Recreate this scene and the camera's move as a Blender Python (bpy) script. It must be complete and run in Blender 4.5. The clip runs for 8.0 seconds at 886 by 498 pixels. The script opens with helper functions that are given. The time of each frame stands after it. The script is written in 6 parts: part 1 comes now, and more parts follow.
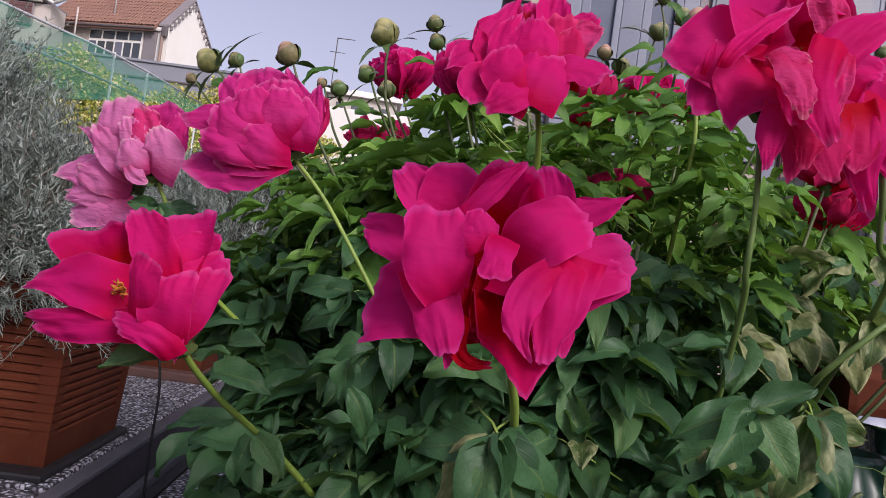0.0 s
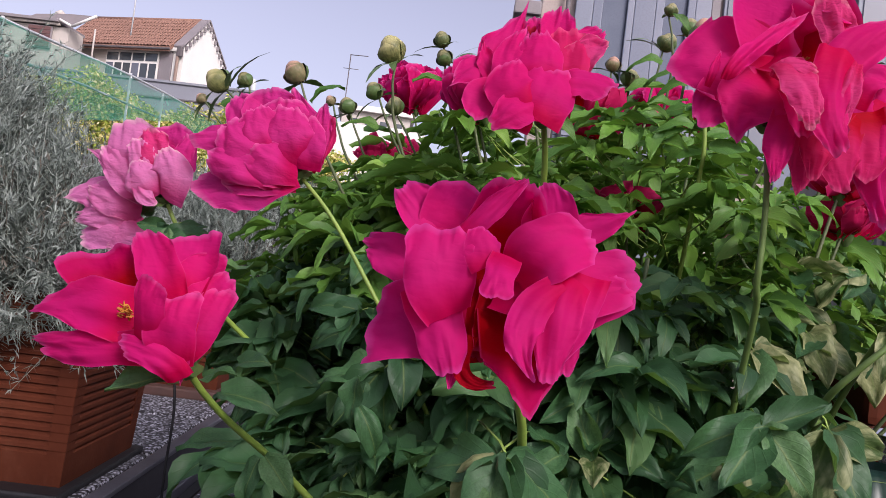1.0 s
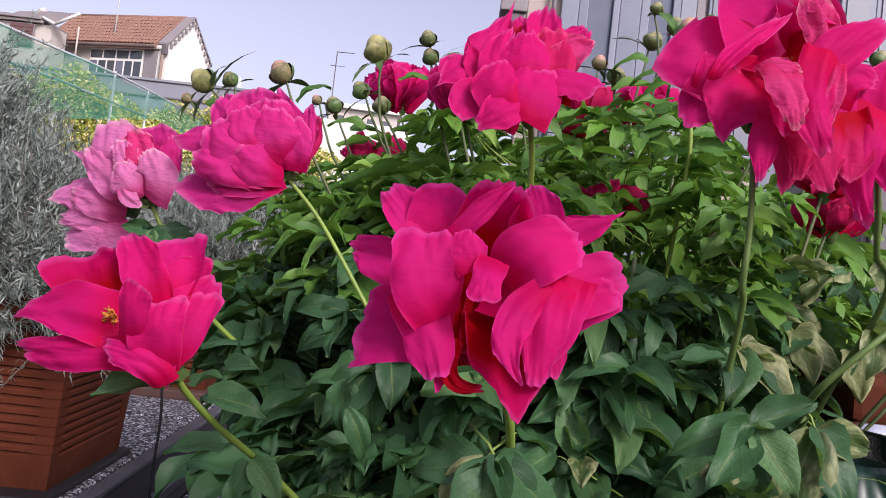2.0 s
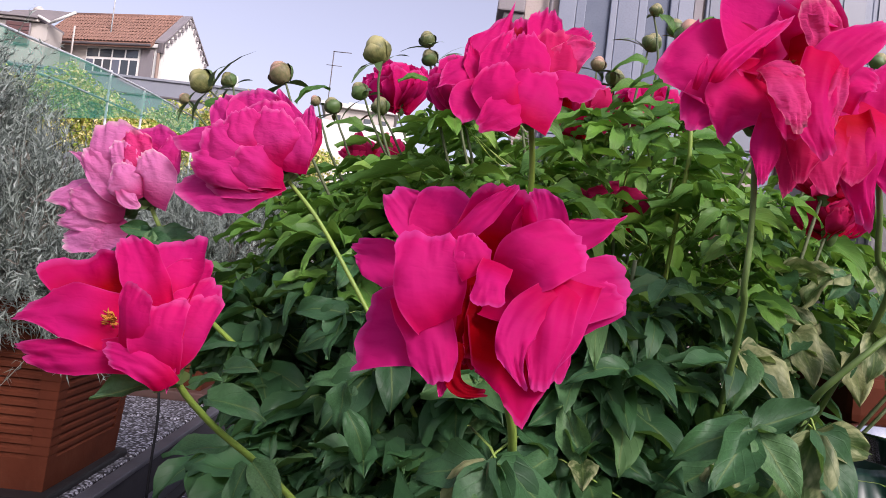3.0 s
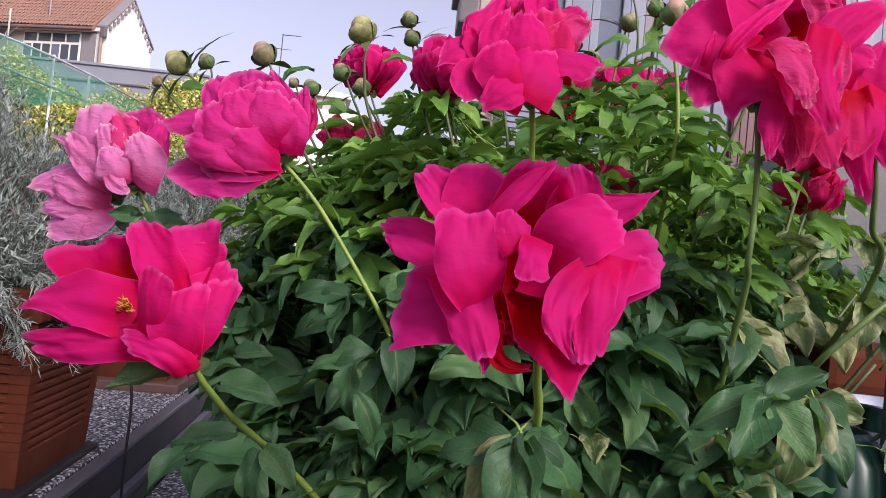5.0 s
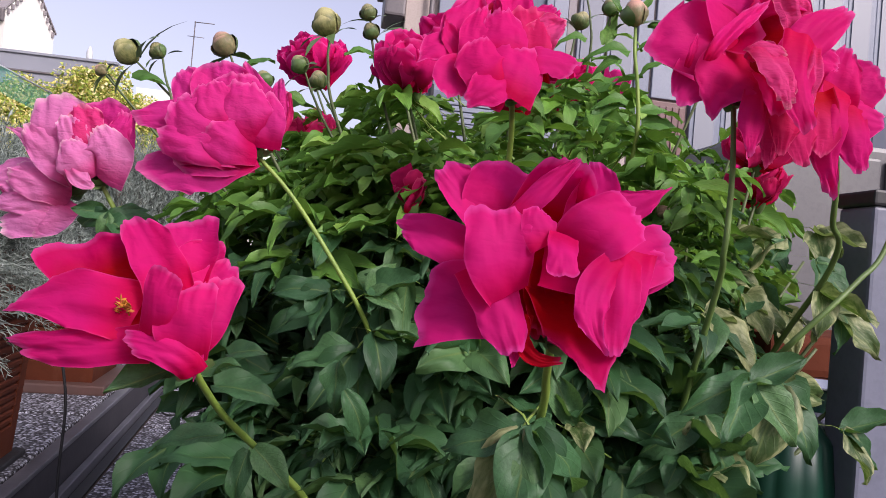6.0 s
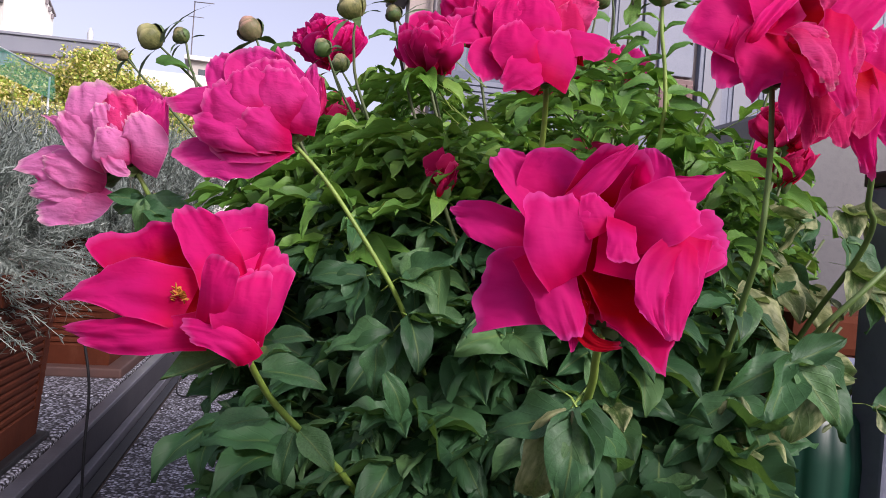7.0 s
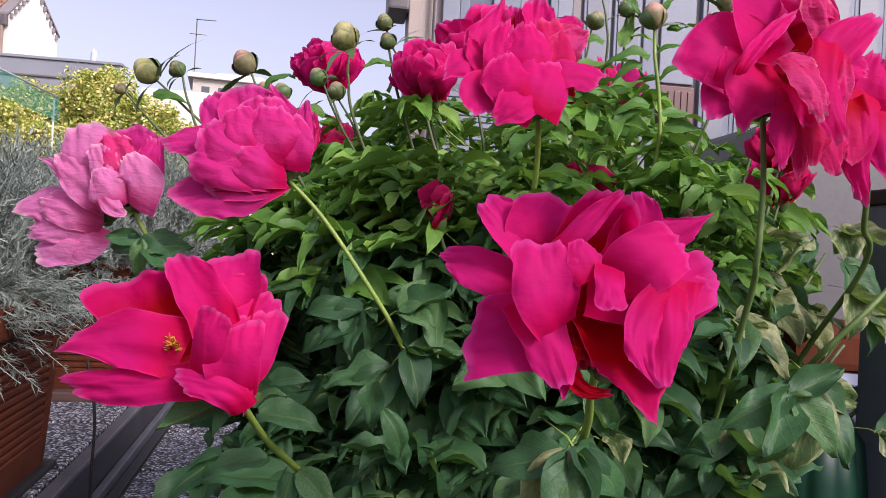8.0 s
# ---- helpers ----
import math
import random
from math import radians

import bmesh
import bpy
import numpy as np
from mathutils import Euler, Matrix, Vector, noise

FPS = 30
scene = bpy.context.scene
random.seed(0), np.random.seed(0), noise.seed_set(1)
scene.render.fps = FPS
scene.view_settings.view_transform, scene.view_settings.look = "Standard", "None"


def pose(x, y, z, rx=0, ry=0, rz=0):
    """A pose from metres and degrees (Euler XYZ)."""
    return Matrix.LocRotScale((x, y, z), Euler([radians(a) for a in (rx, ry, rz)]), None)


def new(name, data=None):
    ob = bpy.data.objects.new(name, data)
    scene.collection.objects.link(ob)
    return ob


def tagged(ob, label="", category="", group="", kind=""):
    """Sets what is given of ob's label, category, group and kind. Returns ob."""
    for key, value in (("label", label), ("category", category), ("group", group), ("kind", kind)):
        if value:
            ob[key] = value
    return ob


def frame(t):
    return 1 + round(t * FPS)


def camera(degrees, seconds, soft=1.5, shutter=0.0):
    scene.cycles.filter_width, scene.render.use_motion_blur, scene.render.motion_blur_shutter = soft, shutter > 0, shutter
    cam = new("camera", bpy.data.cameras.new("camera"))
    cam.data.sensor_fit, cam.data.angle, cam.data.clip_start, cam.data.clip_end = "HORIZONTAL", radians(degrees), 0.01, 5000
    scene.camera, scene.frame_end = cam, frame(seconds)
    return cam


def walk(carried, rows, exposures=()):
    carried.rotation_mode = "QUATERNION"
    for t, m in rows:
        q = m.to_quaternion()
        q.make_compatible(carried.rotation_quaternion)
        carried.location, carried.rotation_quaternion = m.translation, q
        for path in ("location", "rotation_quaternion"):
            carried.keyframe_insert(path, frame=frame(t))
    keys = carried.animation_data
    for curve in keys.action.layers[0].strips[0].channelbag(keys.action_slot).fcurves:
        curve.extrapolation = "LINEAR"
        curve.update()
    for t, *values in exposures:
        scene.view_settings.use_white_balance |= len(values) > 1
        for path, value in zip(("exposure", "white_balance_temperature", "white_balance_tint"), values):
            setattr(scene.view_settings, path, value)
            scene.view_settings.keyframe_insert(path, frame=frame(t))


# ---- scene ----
LENS = 61.0
cam = camera(LENS, 8.0, soft=0.6)

# seconds, x, y, z, yaw to the left, pitch up, roll
PATH = [
    (0.0, 0.0104, -0.0077, 0.5538, 1.00, 1.38, 7.94),
    (0.5, 0.0109, -0.0090, 0.5558, 2.19, 1.47, 7.31),
    (1.0, 0.0171, -0.0052, 0.5576, 2.31, 2.24, 7.11),
    (1.5, 0.0180, -0.0043, 0.5593, 1.76, 2.10, 6.77),
    (3.0, 0.0135, -0.0024, 0.5624, 1.10, 2.15, 6.79),
    (3.5, 0.0108, -0.0006, 0.5617, 1.09, 1.92, 6.63),
    (4.0, 0.0054, 0.0010, 0.5596, 0.59, 1.50, 6.53),
    (4.5, 0.0009, 0.0004, 0.5589, 0.04, 1.64, 6.33),
    (5.0, -0.0292, -0.0008, 0.5542, -2.53, 1.34, 5.57),
    (5.2, -0.0391, 0.0014, 0.5525, -4.76, 0.90, 5.39),
    (6.3, -0.1024, 0.0003, 0.5509, -8.87, 1.42, 4.95),
    (6.5, -0.1109, -0.0019, 0.5533, -8.55, 1.30, 4.68),
    (7.0, -0.1151, 0.0013, 0.5528, -8.68, -0.26, 4.44),
    (7.5, -0.1162, 0.0000, 0.5577, -8.24, -0.18, 4.20),
    (8.0, -0.1073, -0.0008, 0.5744, -8.15, 0.43, 3.11),
]
walk(cam, [(t, pose(x, y, z, 90 + p, 0, w) @ pose(0, 0, 0, 0, 0, r)) for t, x, y, z, w, p, r in PATH],
     exposures=[(0.0, 0.10, 6450, 23), (0.5, 0.19, 6450, 23), (1.0, 0.34, 6450, 23), (1.5, 0.45, 6450, 23), (3.0, 0.50, 6450, 23), (8.0, 0.54, 6450, 23)])

# ---- light ----
SUN_EL, SUN_AZ = radians(36), radians(145)  # azimuth from +y towards +x
world = bpy.data.worlds.new("sky")
scene.world = world
world.use_nodes = True
wn = world.node_tree
sky = wn.nodes.new("ShaderNodeTexSky")
sky.sky_type = "NISHITA"
sky.sun_disc = False
sky.sun_elevation, sky.sun_rotation = SUN_EL, SUN_AZ
sky.air_density, sky.dust_density, sky.ozone_density = 1.0, 4.0, 3.5
wn.nodes["Background"].inputs["Strength"].default_value = 0.15
sky_tone = wn.nodes.new("ShaderNodeHueSaturation")  # makes the sky's colour paler and slightly more violet
sky_tone.inputs["Saturation"].default_value, sky_tone.inputs["Hue"].default_value, sky_tone.inputs["Value"].default_value = 0.50, 0.517, 1.06
wn.links.new(sky.outputs["Color"], sky_tone.inputs["Color"])
wn.links.new(sky_tone.outputs["Color"], wn.nodes["Background"].inputs["Color"])

sun_data = bpy.data.lights.new("sun", "SUN")
sun_data.energy, sun_data.angle, sun_data.color = 1.9, radians(14), (1.0, 0.95, 0.89)
sun = new("sun", sun_data)
sun_dir = Vector((math.sin(SUN_AZ) * math.cos(SUN_EL), math.cos(SUN_AZ) * math.cos(SUN_EL), math.sin(SUN_EL)))
sun.matrix_world = Matrix.Translation(sun_dir * 30) @ sun_dir.to_track_quat("Z", "Y").to_matrix().to_4x4()


# ---- materials ----
class Nodes:
    """A short way to wire a node material."""

    def __init__(self, name):
        self.m = bpy.data.materials.new(name)
        self.m.use_nodes = True
        self.t = self.m.node_tree
        self.b = self.t.nodes["Principled BSDF"]
        self.o = self.t.nodes["Material Output"]

    def n(self, kind, **props):
        node = self.t.nodes.new("ShaderNode" + kind)
        for k, v in props.items():
            if k == "blend_type":
                node.blend_type = v
            elif k == "data_type":
                node.data_type = v
            elif k == "operation":
                node.operation = v
        return node

    def link(self, a, b):
        self.t.links.new(a, b)

    def coords(self, which="Object", scale=(1, 1, 1)):
        c, mp = self.n("TexCoord"), self.n("Mapping")
        mp.inputs["Scale"].default_value = scale
        self.link(c.outputs[which], mp.inputs["Vector"])
        return mp.outputs["Vector"]

    def noise(self, vec, scale, detail=4, rough=0.55):
        x = self.n("TexNoise")
        x.inputs["Scale"].default_value, x.inputs["Detail"].default_value, x.inputs["Roughness"].default_value = scale, detail, rough
        self.link(vec, x.inputs["Vector"])
        return x.outputs["Fac"]

    def ramp(self, fac, *stops):
        r = self.n("ValToRGB")
        els = r.color_ramp.elements
        while len(els) < len(stops):
            els.new(0.5)
        for e, (p, c) in zip(els, stops):
            e.position, e.color = p, (*c, 1)
        self.link(fac, r.inputs["Fac"])
        return r.outputs["Color"]

    def mix(self, fac, a, b, blend="MIX"):
        x = self.n("Mix", data_type="RGBA", blend_type=blend)
        for s, v in ((x.inputs[0], fac), (x.inputs[6], a), (x.inputs[7], b)):
            if isinstance(v, (int, float)):
                s.default_value = v
            elif isinstance(v, tuple):
                s.default_value = (*v, 1)
            else:
                self.link(v, s)
        return x.outputs[2]

    def math(self, op, a, b=0.0):
        x = self.n("Math", operation=op)
        for s, v in ((x.inputs[0], a), (x.inputs[1], b)):
            if isinstance(v, (int, float)):
                s.default_value = v
            else:
                self.link(v, s)
        return x.outputs[0]

    def bump(self, height, strength=0.3, dist=0.002):
        x = self.n("Bump")
        x.inputs["Strength"].default_value, x.inputs["Distance"].default_value = strength, dist
        self.link(height, x.inputs["Height"])
        self.link(x.outputs["Normal"], self.b.inputs["Normal"])
        return x.outputs["Normal"]

    def base(self, colour, rough=0.6, metal=0.0, spec=0.5):
        if isinstance(colour, tuple):
            self.b.inputs["Base Color"].default_value = (*colour, 1)
        else:
            self.link(colour, self.b.inputs["Base Color"])
        if isinstance(rough, (int, float)):
            self.b.inputs["Roughness"].default_value = rough
        else:
            self.link(rough, self.b.inputs["Roughness"])
        self.b.inputs["Metallic"].default_value = metal
        self.b.inputs["Specular IOR Level"].default_value = spec
        return self.m

    def thin(self, colour, amount, normal=None):
        """Lets part of the light through, as leaves and petals do."""
        tr, mx = self.n("BsdfTranslucent"), self.n("MixShader")
        if isinstance(colour, tuple):
            tr.inputs["Color"].default_value = (*colour, 1)
        else:
            self.link(colour, tr.inputs["Color"])
        if normal is not None:
            self.link(normal, tr.inputs["Normal"])
        mx.inputs["Fac"].default_value = amount
        self.link(self.b.outputs["BSDF"], mx.inputs[1])
        self.link(tr.outputs["BSDF"], mx.inputs[2])
        self.link(mx.outputs["Shader"], self.o.inputs["Surface"])
        return self.m


def petal_material(name, deep, mid, pale, wrinkle=0.35, reach=0.45):
    """Silky petal: deep at the claw, mid over the blade, pale on the rim, with fine lengthwise veins."""
    k = Nodes(name)
    uv = k.coords("UV")
    sep = k.n("SeparateXYZ")
    k.link(uv, sep.inputs[0])
    along = sep.outputs["X"]
    blotch = k.noise(k.coords("Object"), 38, 3)
    veins = k.noise(k.coords("UV", (1.8, 17, 1)), 1.0, 3, 0.5)
    body = k.ramp(along, (0.0, deep), (reach - 0.33, deep), (reach, mid), (0.92, mid), (1.0, pale))
    body = k.mix(k.math("MULTIPLY", veins, 0.05), body, deep)
    body = k.mix(k.ramp(blotch, (0.5, (0, 0, 0)), (0.75, (0.08, 0.08, 0.08))), body, pale)
    rim = k.math("MULTIPLY", k.math("ABSOLUTE", k.math("SUBTRACT", sep.outputs["Y"], 0.5)), 2.0)
    body = k.mix(k.ramp(rim, (0.95, (0, 0, 0)), (1.0, (0.45, 0.45, 0.45))), body, pale)
    rnd = k.n("ObjectInfo").outputs["Random"]
    body = k.mix(k.math("MULTIPLY", rnd, 0.2), body, deep)
    k.base(body, 0.6, 0, 0.06)
    crease = k.noise(k.coords("Object"), 95, 3, 0.5)
    ridge = k.math("ABSOLUTE", k.math("SUBTRACT", k.noise(k.coords("Object", (1, 1, 2.2)), 75, 2, 0.4), 0.5))
    nrm = k.bump(k.math("ADD", k.math("MULTIPLY", veins, 0.02), k.math("ADD", k.math("MULTIPLY", crease, 0.5), k.math("MULTIPLY", ridge, 1.2))), wrinkle, 0.0024)
    return k.thin(body, 0.52, nrm)


M_HOT = petal_material("petal_magenta", (0.62, 0.004, 0.080), (0.70, 0.016, 0.205), (0.78, 0.10, 0.38), 0.3)
M_FLAME = petal_material("petal_magenta_red_heart", (0.58, 0.004, 0.095), (0.67, 0.016, 0.205), (0.74, 0.07, 0.36), 0.22, 0.42)
M_BLUSH = petal_material("petal_red_fading_to_magenta", (0.40, 0.002, 0.008), (0.58, 0.004, 0.120), (0.72, 0.06, 0.30), 0.3, 0.85)
M_HEART = petal_material("petal_red_inner_face", (0.38, 0.002, 0.006), (0.42, 0.003, 0.014), (0.62, 0.03, 0.12), 0.3)
M_RED = petal_material("petal_crimson", (0.50, 0.003, 0.02), (0.66, 0.022, 0.155), (0.80, 0.10, 0.28))
M_PINK = petal_material("petal_rose", (0.56, 0.005, 0.10), (0.70, 0.040, 0.290), (0.84, 0.18, 0.48), 0.5)
M_CRINKLE = petal_material("petal_pale_crinkled", (0.64, 0.02, 0.13), (0.72, 0.06, 0.25), (0.88, 0.34, 0.48), 1.0)
M_PALE = petal_material("petal_faded_pink", (0.66, 0.07, 0.26), (0.78, 0.25, 0.54), (0.92, 0.58, 0.70), 0.8)


def leaf_material(name, island=False, dark=(0.026, 0.076, 0.034), mid=(0.052, 0.148, 0.056), light=(0.13, 0.26, 0.090), dry=False):
    k = Nodes(name)
    uv = k.coords("UV")
    sep = k.n("SeparateXYZ")
    k.link(uv, sep.inputs[0])
    along, across = sep.outputs["X"], sep.outputs["Y"]
    off = k.math("ABSOLUTE", k.math("SUBTRACT", across, 0.5))
    # side veins sweep forward from the midrib
    ph = k.math("SUBTRACT", k.math("MULTIPLY", along, 5.6), k.math("MULTIPLY", off, 5.0))
    saw = k.math("ABSOLUTE", k.math("SUBTRACT", k.math("FRACT", ph), 0.5))
    side = k.ramp(saw, (0.0, (1, 1, 1)), (0.11, (0, 0, 0)))
    rib = k.ramp(off, (0.0, (1, 1, 1)), (0.035, (0, 0, 0)))
    if island:
        rnd = k.n("NewGeometry").outputs["Random Per Island"]
    else:
        rnd = k.n("ObjectInfo").outputs["Random"]
    tone = k.ramp(rnd, (0.0, dark), (0.4, mid), (0.7, mid), (1.0, light))
    patch = k.noise(k.coords("Object"), 22, 4)
    tone = k.mix(k.ramp(patch, (0.35, (0, 0, 0)), (0.7, (0.6, 0.6, 0.6))), tone, dark)
    tone = k.mix(k.math("MULTIPLY", side, 0.09), tone, light)
    tone = k.mix(k.math("MULTIPLY", rib, 0.7), tone, (0.17, 0.24, 0.07))
    if dry:
        worn = k.math("ADD", k.noise(k.coords("UV", (2.2, 3, 1)), 1.6, 3), k.math("MULTIPLY", off, 0.5))
        fade = k.ramp(worn, (0.54, (0, 0, 0)), (0.92, (1, 1, 1)))
        streak = k.ramp(saw, (0.10, (0.62, 0.62, 0.62)), (0.30, (1, 1, 1)))
        tone = k.mix(k.math("MULTIPLY", fade, streak), tone, (0.50, 0.52, 0.26))
    k.base(tone, k.ramp(patch, (0.3, (0.40,) * 3), (0.7, (0.60,) * 3)), 0, 0.34)
    h = k.math("SUBTRACT", k.math("MULTIPLY", patch, 0.5), k.math("MULTIPLY", k.math("ADD", side, rib), 0.3))
    nrm = k.bump(h, 0.4, 0.0012)
    bright = k.mix(0.5, tone, (0.16, 0.30, 0.02))
    return k.thin(bright, 0.34, nrm)


M_LEAF = leaf_material("peony_leaf")
M_LEAF_MASS = leaf_material("peony_leaf_mass", True)
# upper leaves: a fresher green, partly lightened for the light they catch
M_LEAF_TOP = leaf_material("peony_leaf_top", True, (0.062, 0.165, 0.034), (0.140, 0.315, 0.046), (0.27, 0.46, 0.08))
M_LEAF_YOUNG = leaf_material("peony_leaf_bud_stem", False, (0.055, 0.15, 0.032), (0.095, 0.24, 0.042), (0.17, 0.33, 0.06))
M_LEAF_DRY = leaf_material("peony_leaf_fading", False, (0.03, 0.07, 0.02), (0.07, 0.12, 0.035), (0.22, 0.24, 0.10), True)


def plain(name, a, b, scale=8, rough=0.6, metal=0.0, bump=0.15, dist=0.002, fine=90, spec=0.5):
    """A surface with broad stains and a fine grain."""
    k = Nodes(name)
    v = k.coords("Object")
    big, small = k.noise(v, scale, 5), k.noise(v, fine, 3)
    col = k.mix(k.ramp(big, (0.3, (0, 0, 0)), (0.7, (1, 1, 1))), a, b)
    dim = tuple(c * 0.72 for c in a)
    col = k.mix(k.ramp(small, (0.45, (0, 0, 0)), (0.8, (0.5, 0.5, 0.5))), col, dim)
    k.base(col, rough, metal, spec)
    k.bump(small, bump, dist)
    return k.m


def streaked(name, a, b, rough=0.5, tip=None):
    """Bud skin: lengthwise streaks, darker towards the joints."""
    k = Nodes(name)
    v = k.noise(k.coords("Object", (1, 1, 0.12)), 420, 4, 0.6)
    big = k.noise(k.coords("Object"), 90, 3)
    col = k.mix(k.ramp(v, (0.3, (0, 0, 0)), (0.7, (1, 1, 1))), a, b)
    col = k.mix(k.ramp(big, (0.45, (0, 0, 0)), (0.75, (0.7, 0.7, 0.7))), col, tuple(c * 0.4 for c in b))
    if tip is not None:  # petals showing through the opening top
        up = k.n("SeparateXYZ")
        k.link(k.coords("Generated"), up.inputs[0])
        col = k.mix(k.ramp(k.math("ADD", up.outputs["Z"], k.math("MULTIPLY", v, 0.3)), (0.80, (0, 0, 0)), (1.0, (0.85, 0.85, 0.85))), col, tip)
    k.base(col, rough, 0, 0.3)
    k.bump(v, 0.4, 0.001)
    return k.m


M_STEM = plain("stem_green", (0.22, 0.33, 0.050), (0.14, 0.23, 0.042), 30, 0.5)
M_STEM_MID = plain("stem_olive_green", (0.11, 0.19, 0.040), (0.075, 0.13, 0.034), 30, 0.55)
# darker stem green for bud and back stems, shade included in the colour
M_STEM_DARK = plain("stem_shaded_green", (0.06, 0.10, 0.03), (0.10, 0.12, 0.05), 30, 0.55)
M_BUD = streaked("bud_green", (0.06, 0.10, 0.035), (0.13, 0.145, 0.055), 0.5, (0.30, 0.27, 0.14))
M_BUD_PALE = streaked("bud_yellow_green", (0.24, 0.235, 0.09), (0.11, 0.13, 0.045), 0.5, (0.40, 0.37, 0.17))
M_BUD_PINK = streaked("bud_pinkish", (0.26, 0.19, 0.11), (0.15, 0.16, 0.07), 0.5, (0.50, 0.28, 0.22))
M_SEPAL = plain("sepal_green", (0.06, 0.12, 0.03), (0.10, 0.16, 0.05), 40, 0.5)
M_STAMEN = plain("stamen_yellow", (0.42, 0.15, 0.015), (0.55, 0.26, 0.03), 80, 0.6)


def terracotta():
    k = Nodes("terracotta")
    v = k.coords("Object")
    big, small = k.noise(v, 7, 6, 0.6), k.noise(v, 120, 3)
    col = k.ramp(big, (0.25, (0.052, 0.012, 0.006)), (0.55, (0.088, 0.021, 0.009)), (0.85, (0.125, 0.036, 0.017)))
    salt = k.noise(k.coords("Object", (1, 1, 0.4)), 16, 5, 0.65)
    col = k.mix(k.ramp(salt, (0.60, (0, 0, 0)), (0.82, (0.16, 0.16, 0.16))), col, (0.26, 0.13, 0.08))
    k.base(col, 0.8, 0, 0.15)
    k.bump(small, 0.25, 0.0015)
    return k.m


def washed_concrete(name, stone, joint):
    """Exposed pebble concrete."""
    k = Nodes(name)
    v = k.coords("Object")
    vor = k.n("TexVoronoi")
    vor.inputs["Scale"].default_value = 130
    k.link(v, vor.inputs["Vector"])
    pick = k.n("SeparateColor")
    k.link(vor.outputs["Color"], pick.inputs[0])
    col = k.ramp(pick.outputs[0], (0.0, tuple(c * 0.25 for c in stone)), (0.5, stone), (1.0, tuple(min(1, c * 2.4) for c in stone)))
    edge = k.ramp(vor.outputs["Distance"], (0.35, (0, 0, 0)), (0.62, (1, 1, 1)))
    col = k.mix(edge, col, joint)
    stain = k.noise(v, 5, 5)
    col = k.mix(k.ramp(stain, (0.5, (0, 0, 0)), (0.85, (0.3, 0.3, 0.3))), col, joint)
    k.base(col, 0.75)
    k.bump(k.math("SUBTRACT", 1.0, vor.outputs["Distance"]), 0.7, 0.004)
    return k.m


M_TERRA = terracotta()
M_PAVER = washed_concrete("washed_concrete", (0.27, 0.27, 0.31), (0.022, 0.02, 0.024))
M_GROUND = plain("ground_grey", (0.10, 0.095, 0.09), (0.14, 0.13, 0.12), 2, 0.9)
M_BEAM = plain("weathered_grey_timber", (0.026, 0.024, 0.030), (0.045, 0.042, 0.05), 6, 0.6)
# grey of strip and rail, lightened to carry reflections along the edges
M_BEAM_TOP = plain("lightened_grey_edge", (0.12, 0.12, 0.14), (0.07, 0.07, 0.085), 9, 0.4)
M_DARK = plain("black_plastic", (0.012, 0.012, 0.014), (0.02, 0.02, 0.022), 20, 0.5)
M_SLAB = plain("dark_brown_saucer", (0.11, 0.05, 0.04), (0.07, 0.04, 0.035), 10, 0.6)
M_SOIL = plain("soil", (0.035, 0.024, 0.016), (0.06, 0.04, 0.03), 30, 0.95, 0, 0.8, 0.006, 60)
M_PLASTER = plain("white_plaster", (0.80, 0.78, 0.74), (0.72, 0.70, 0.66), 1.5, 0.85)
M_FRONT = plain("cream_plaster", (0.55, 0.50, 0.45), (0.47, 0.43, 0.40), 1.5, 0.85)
M_GREYWALL = plain("grey_render", (0.215, 0.225, 0.265), (0.25, 0.26, 0.30), 1.2, 0.85)
M_PEACH = plain("peach_plaster", (0.42, 0.35, 0.32), (0.37, 0.31, 0.29), 3, 0.8)
# white panels: the front's bluish shade is put into this colour
M_WHITE = plain("white_paint_in_shade", (0.21, 0.23, 0.29), (0.17, 0.19, 0.25), 4, 0.45)
M_BLUEGREY = plain("blue_grey_aluminium", (0.14, 0.16, 0.22), (0.16, 0.18, 0.24), 4, 0.4)
# curtain darkened the same way, shade included in its colour
M_LACE = plain("pale_curtain_in_shade", (0.15, 0.17, 0.22), (0.12, 0.14, 0.19), 5, 0.9)
M_CABINET = plain("smooth_grey_paint", (0.10, 0.098, 0.105), (0.125, 0.12, 0.125), 3, 0.4)
M_POST = plain("slate_blue_paint", (0.13, 0.14, 0.19), (0.15, 0.16, 0.21), 8, 0.45)
M_ROOFTILE = plain("clay_roof_tile", (0.30, 0.155, 0.11), (0.20, 0.115, 0.09), 5, 0.85)
M_TAUPE = plain("taupe_shutter", (0.26, 0.23, 0.24), (0.22, 0.20, 0.21), 4, 0.7)
M_BROWN = plain("brown_door_paint", (0.16, 0.075, 0.07), (0.12, 0.06, 0.06), 5, 0.5)
M_GUTTER = plain("dark_metal_gutter", (0.10, 0.09, 0.10), (0.14, 0.12, 0.12), 6, 0.5)
M_COPPER = plain("copper_downpipe", (0.27, 0.19, 0.15), (0.22, 0.16, 0.13), 6, 0.6)
M_PIPE = plain("galvanised_pipe", (0.55, 0.57, 0.58), (0.48, 0.50, 0.52), 10, 0.45)
M_CHROME = plain("polished_steel", (0.75, 0.76, 0.78), (0.7, 0.71, 0.74), 10, 0.12, 1.0, 0.02)
M_CERAMIC = plain("green_glaze", (0.005, 0.048, 0.028), (0.003, 0.026, 0.017), 9, 0.38, 0, 0.05)


def glass(name, tint, rough=0.03):
    k = Nodes(name)
    k.base(tint, rough, 0, 0.8)
    return k.m


M_PANE = glass("window_glass", (0.05, 0.06, 0.07))
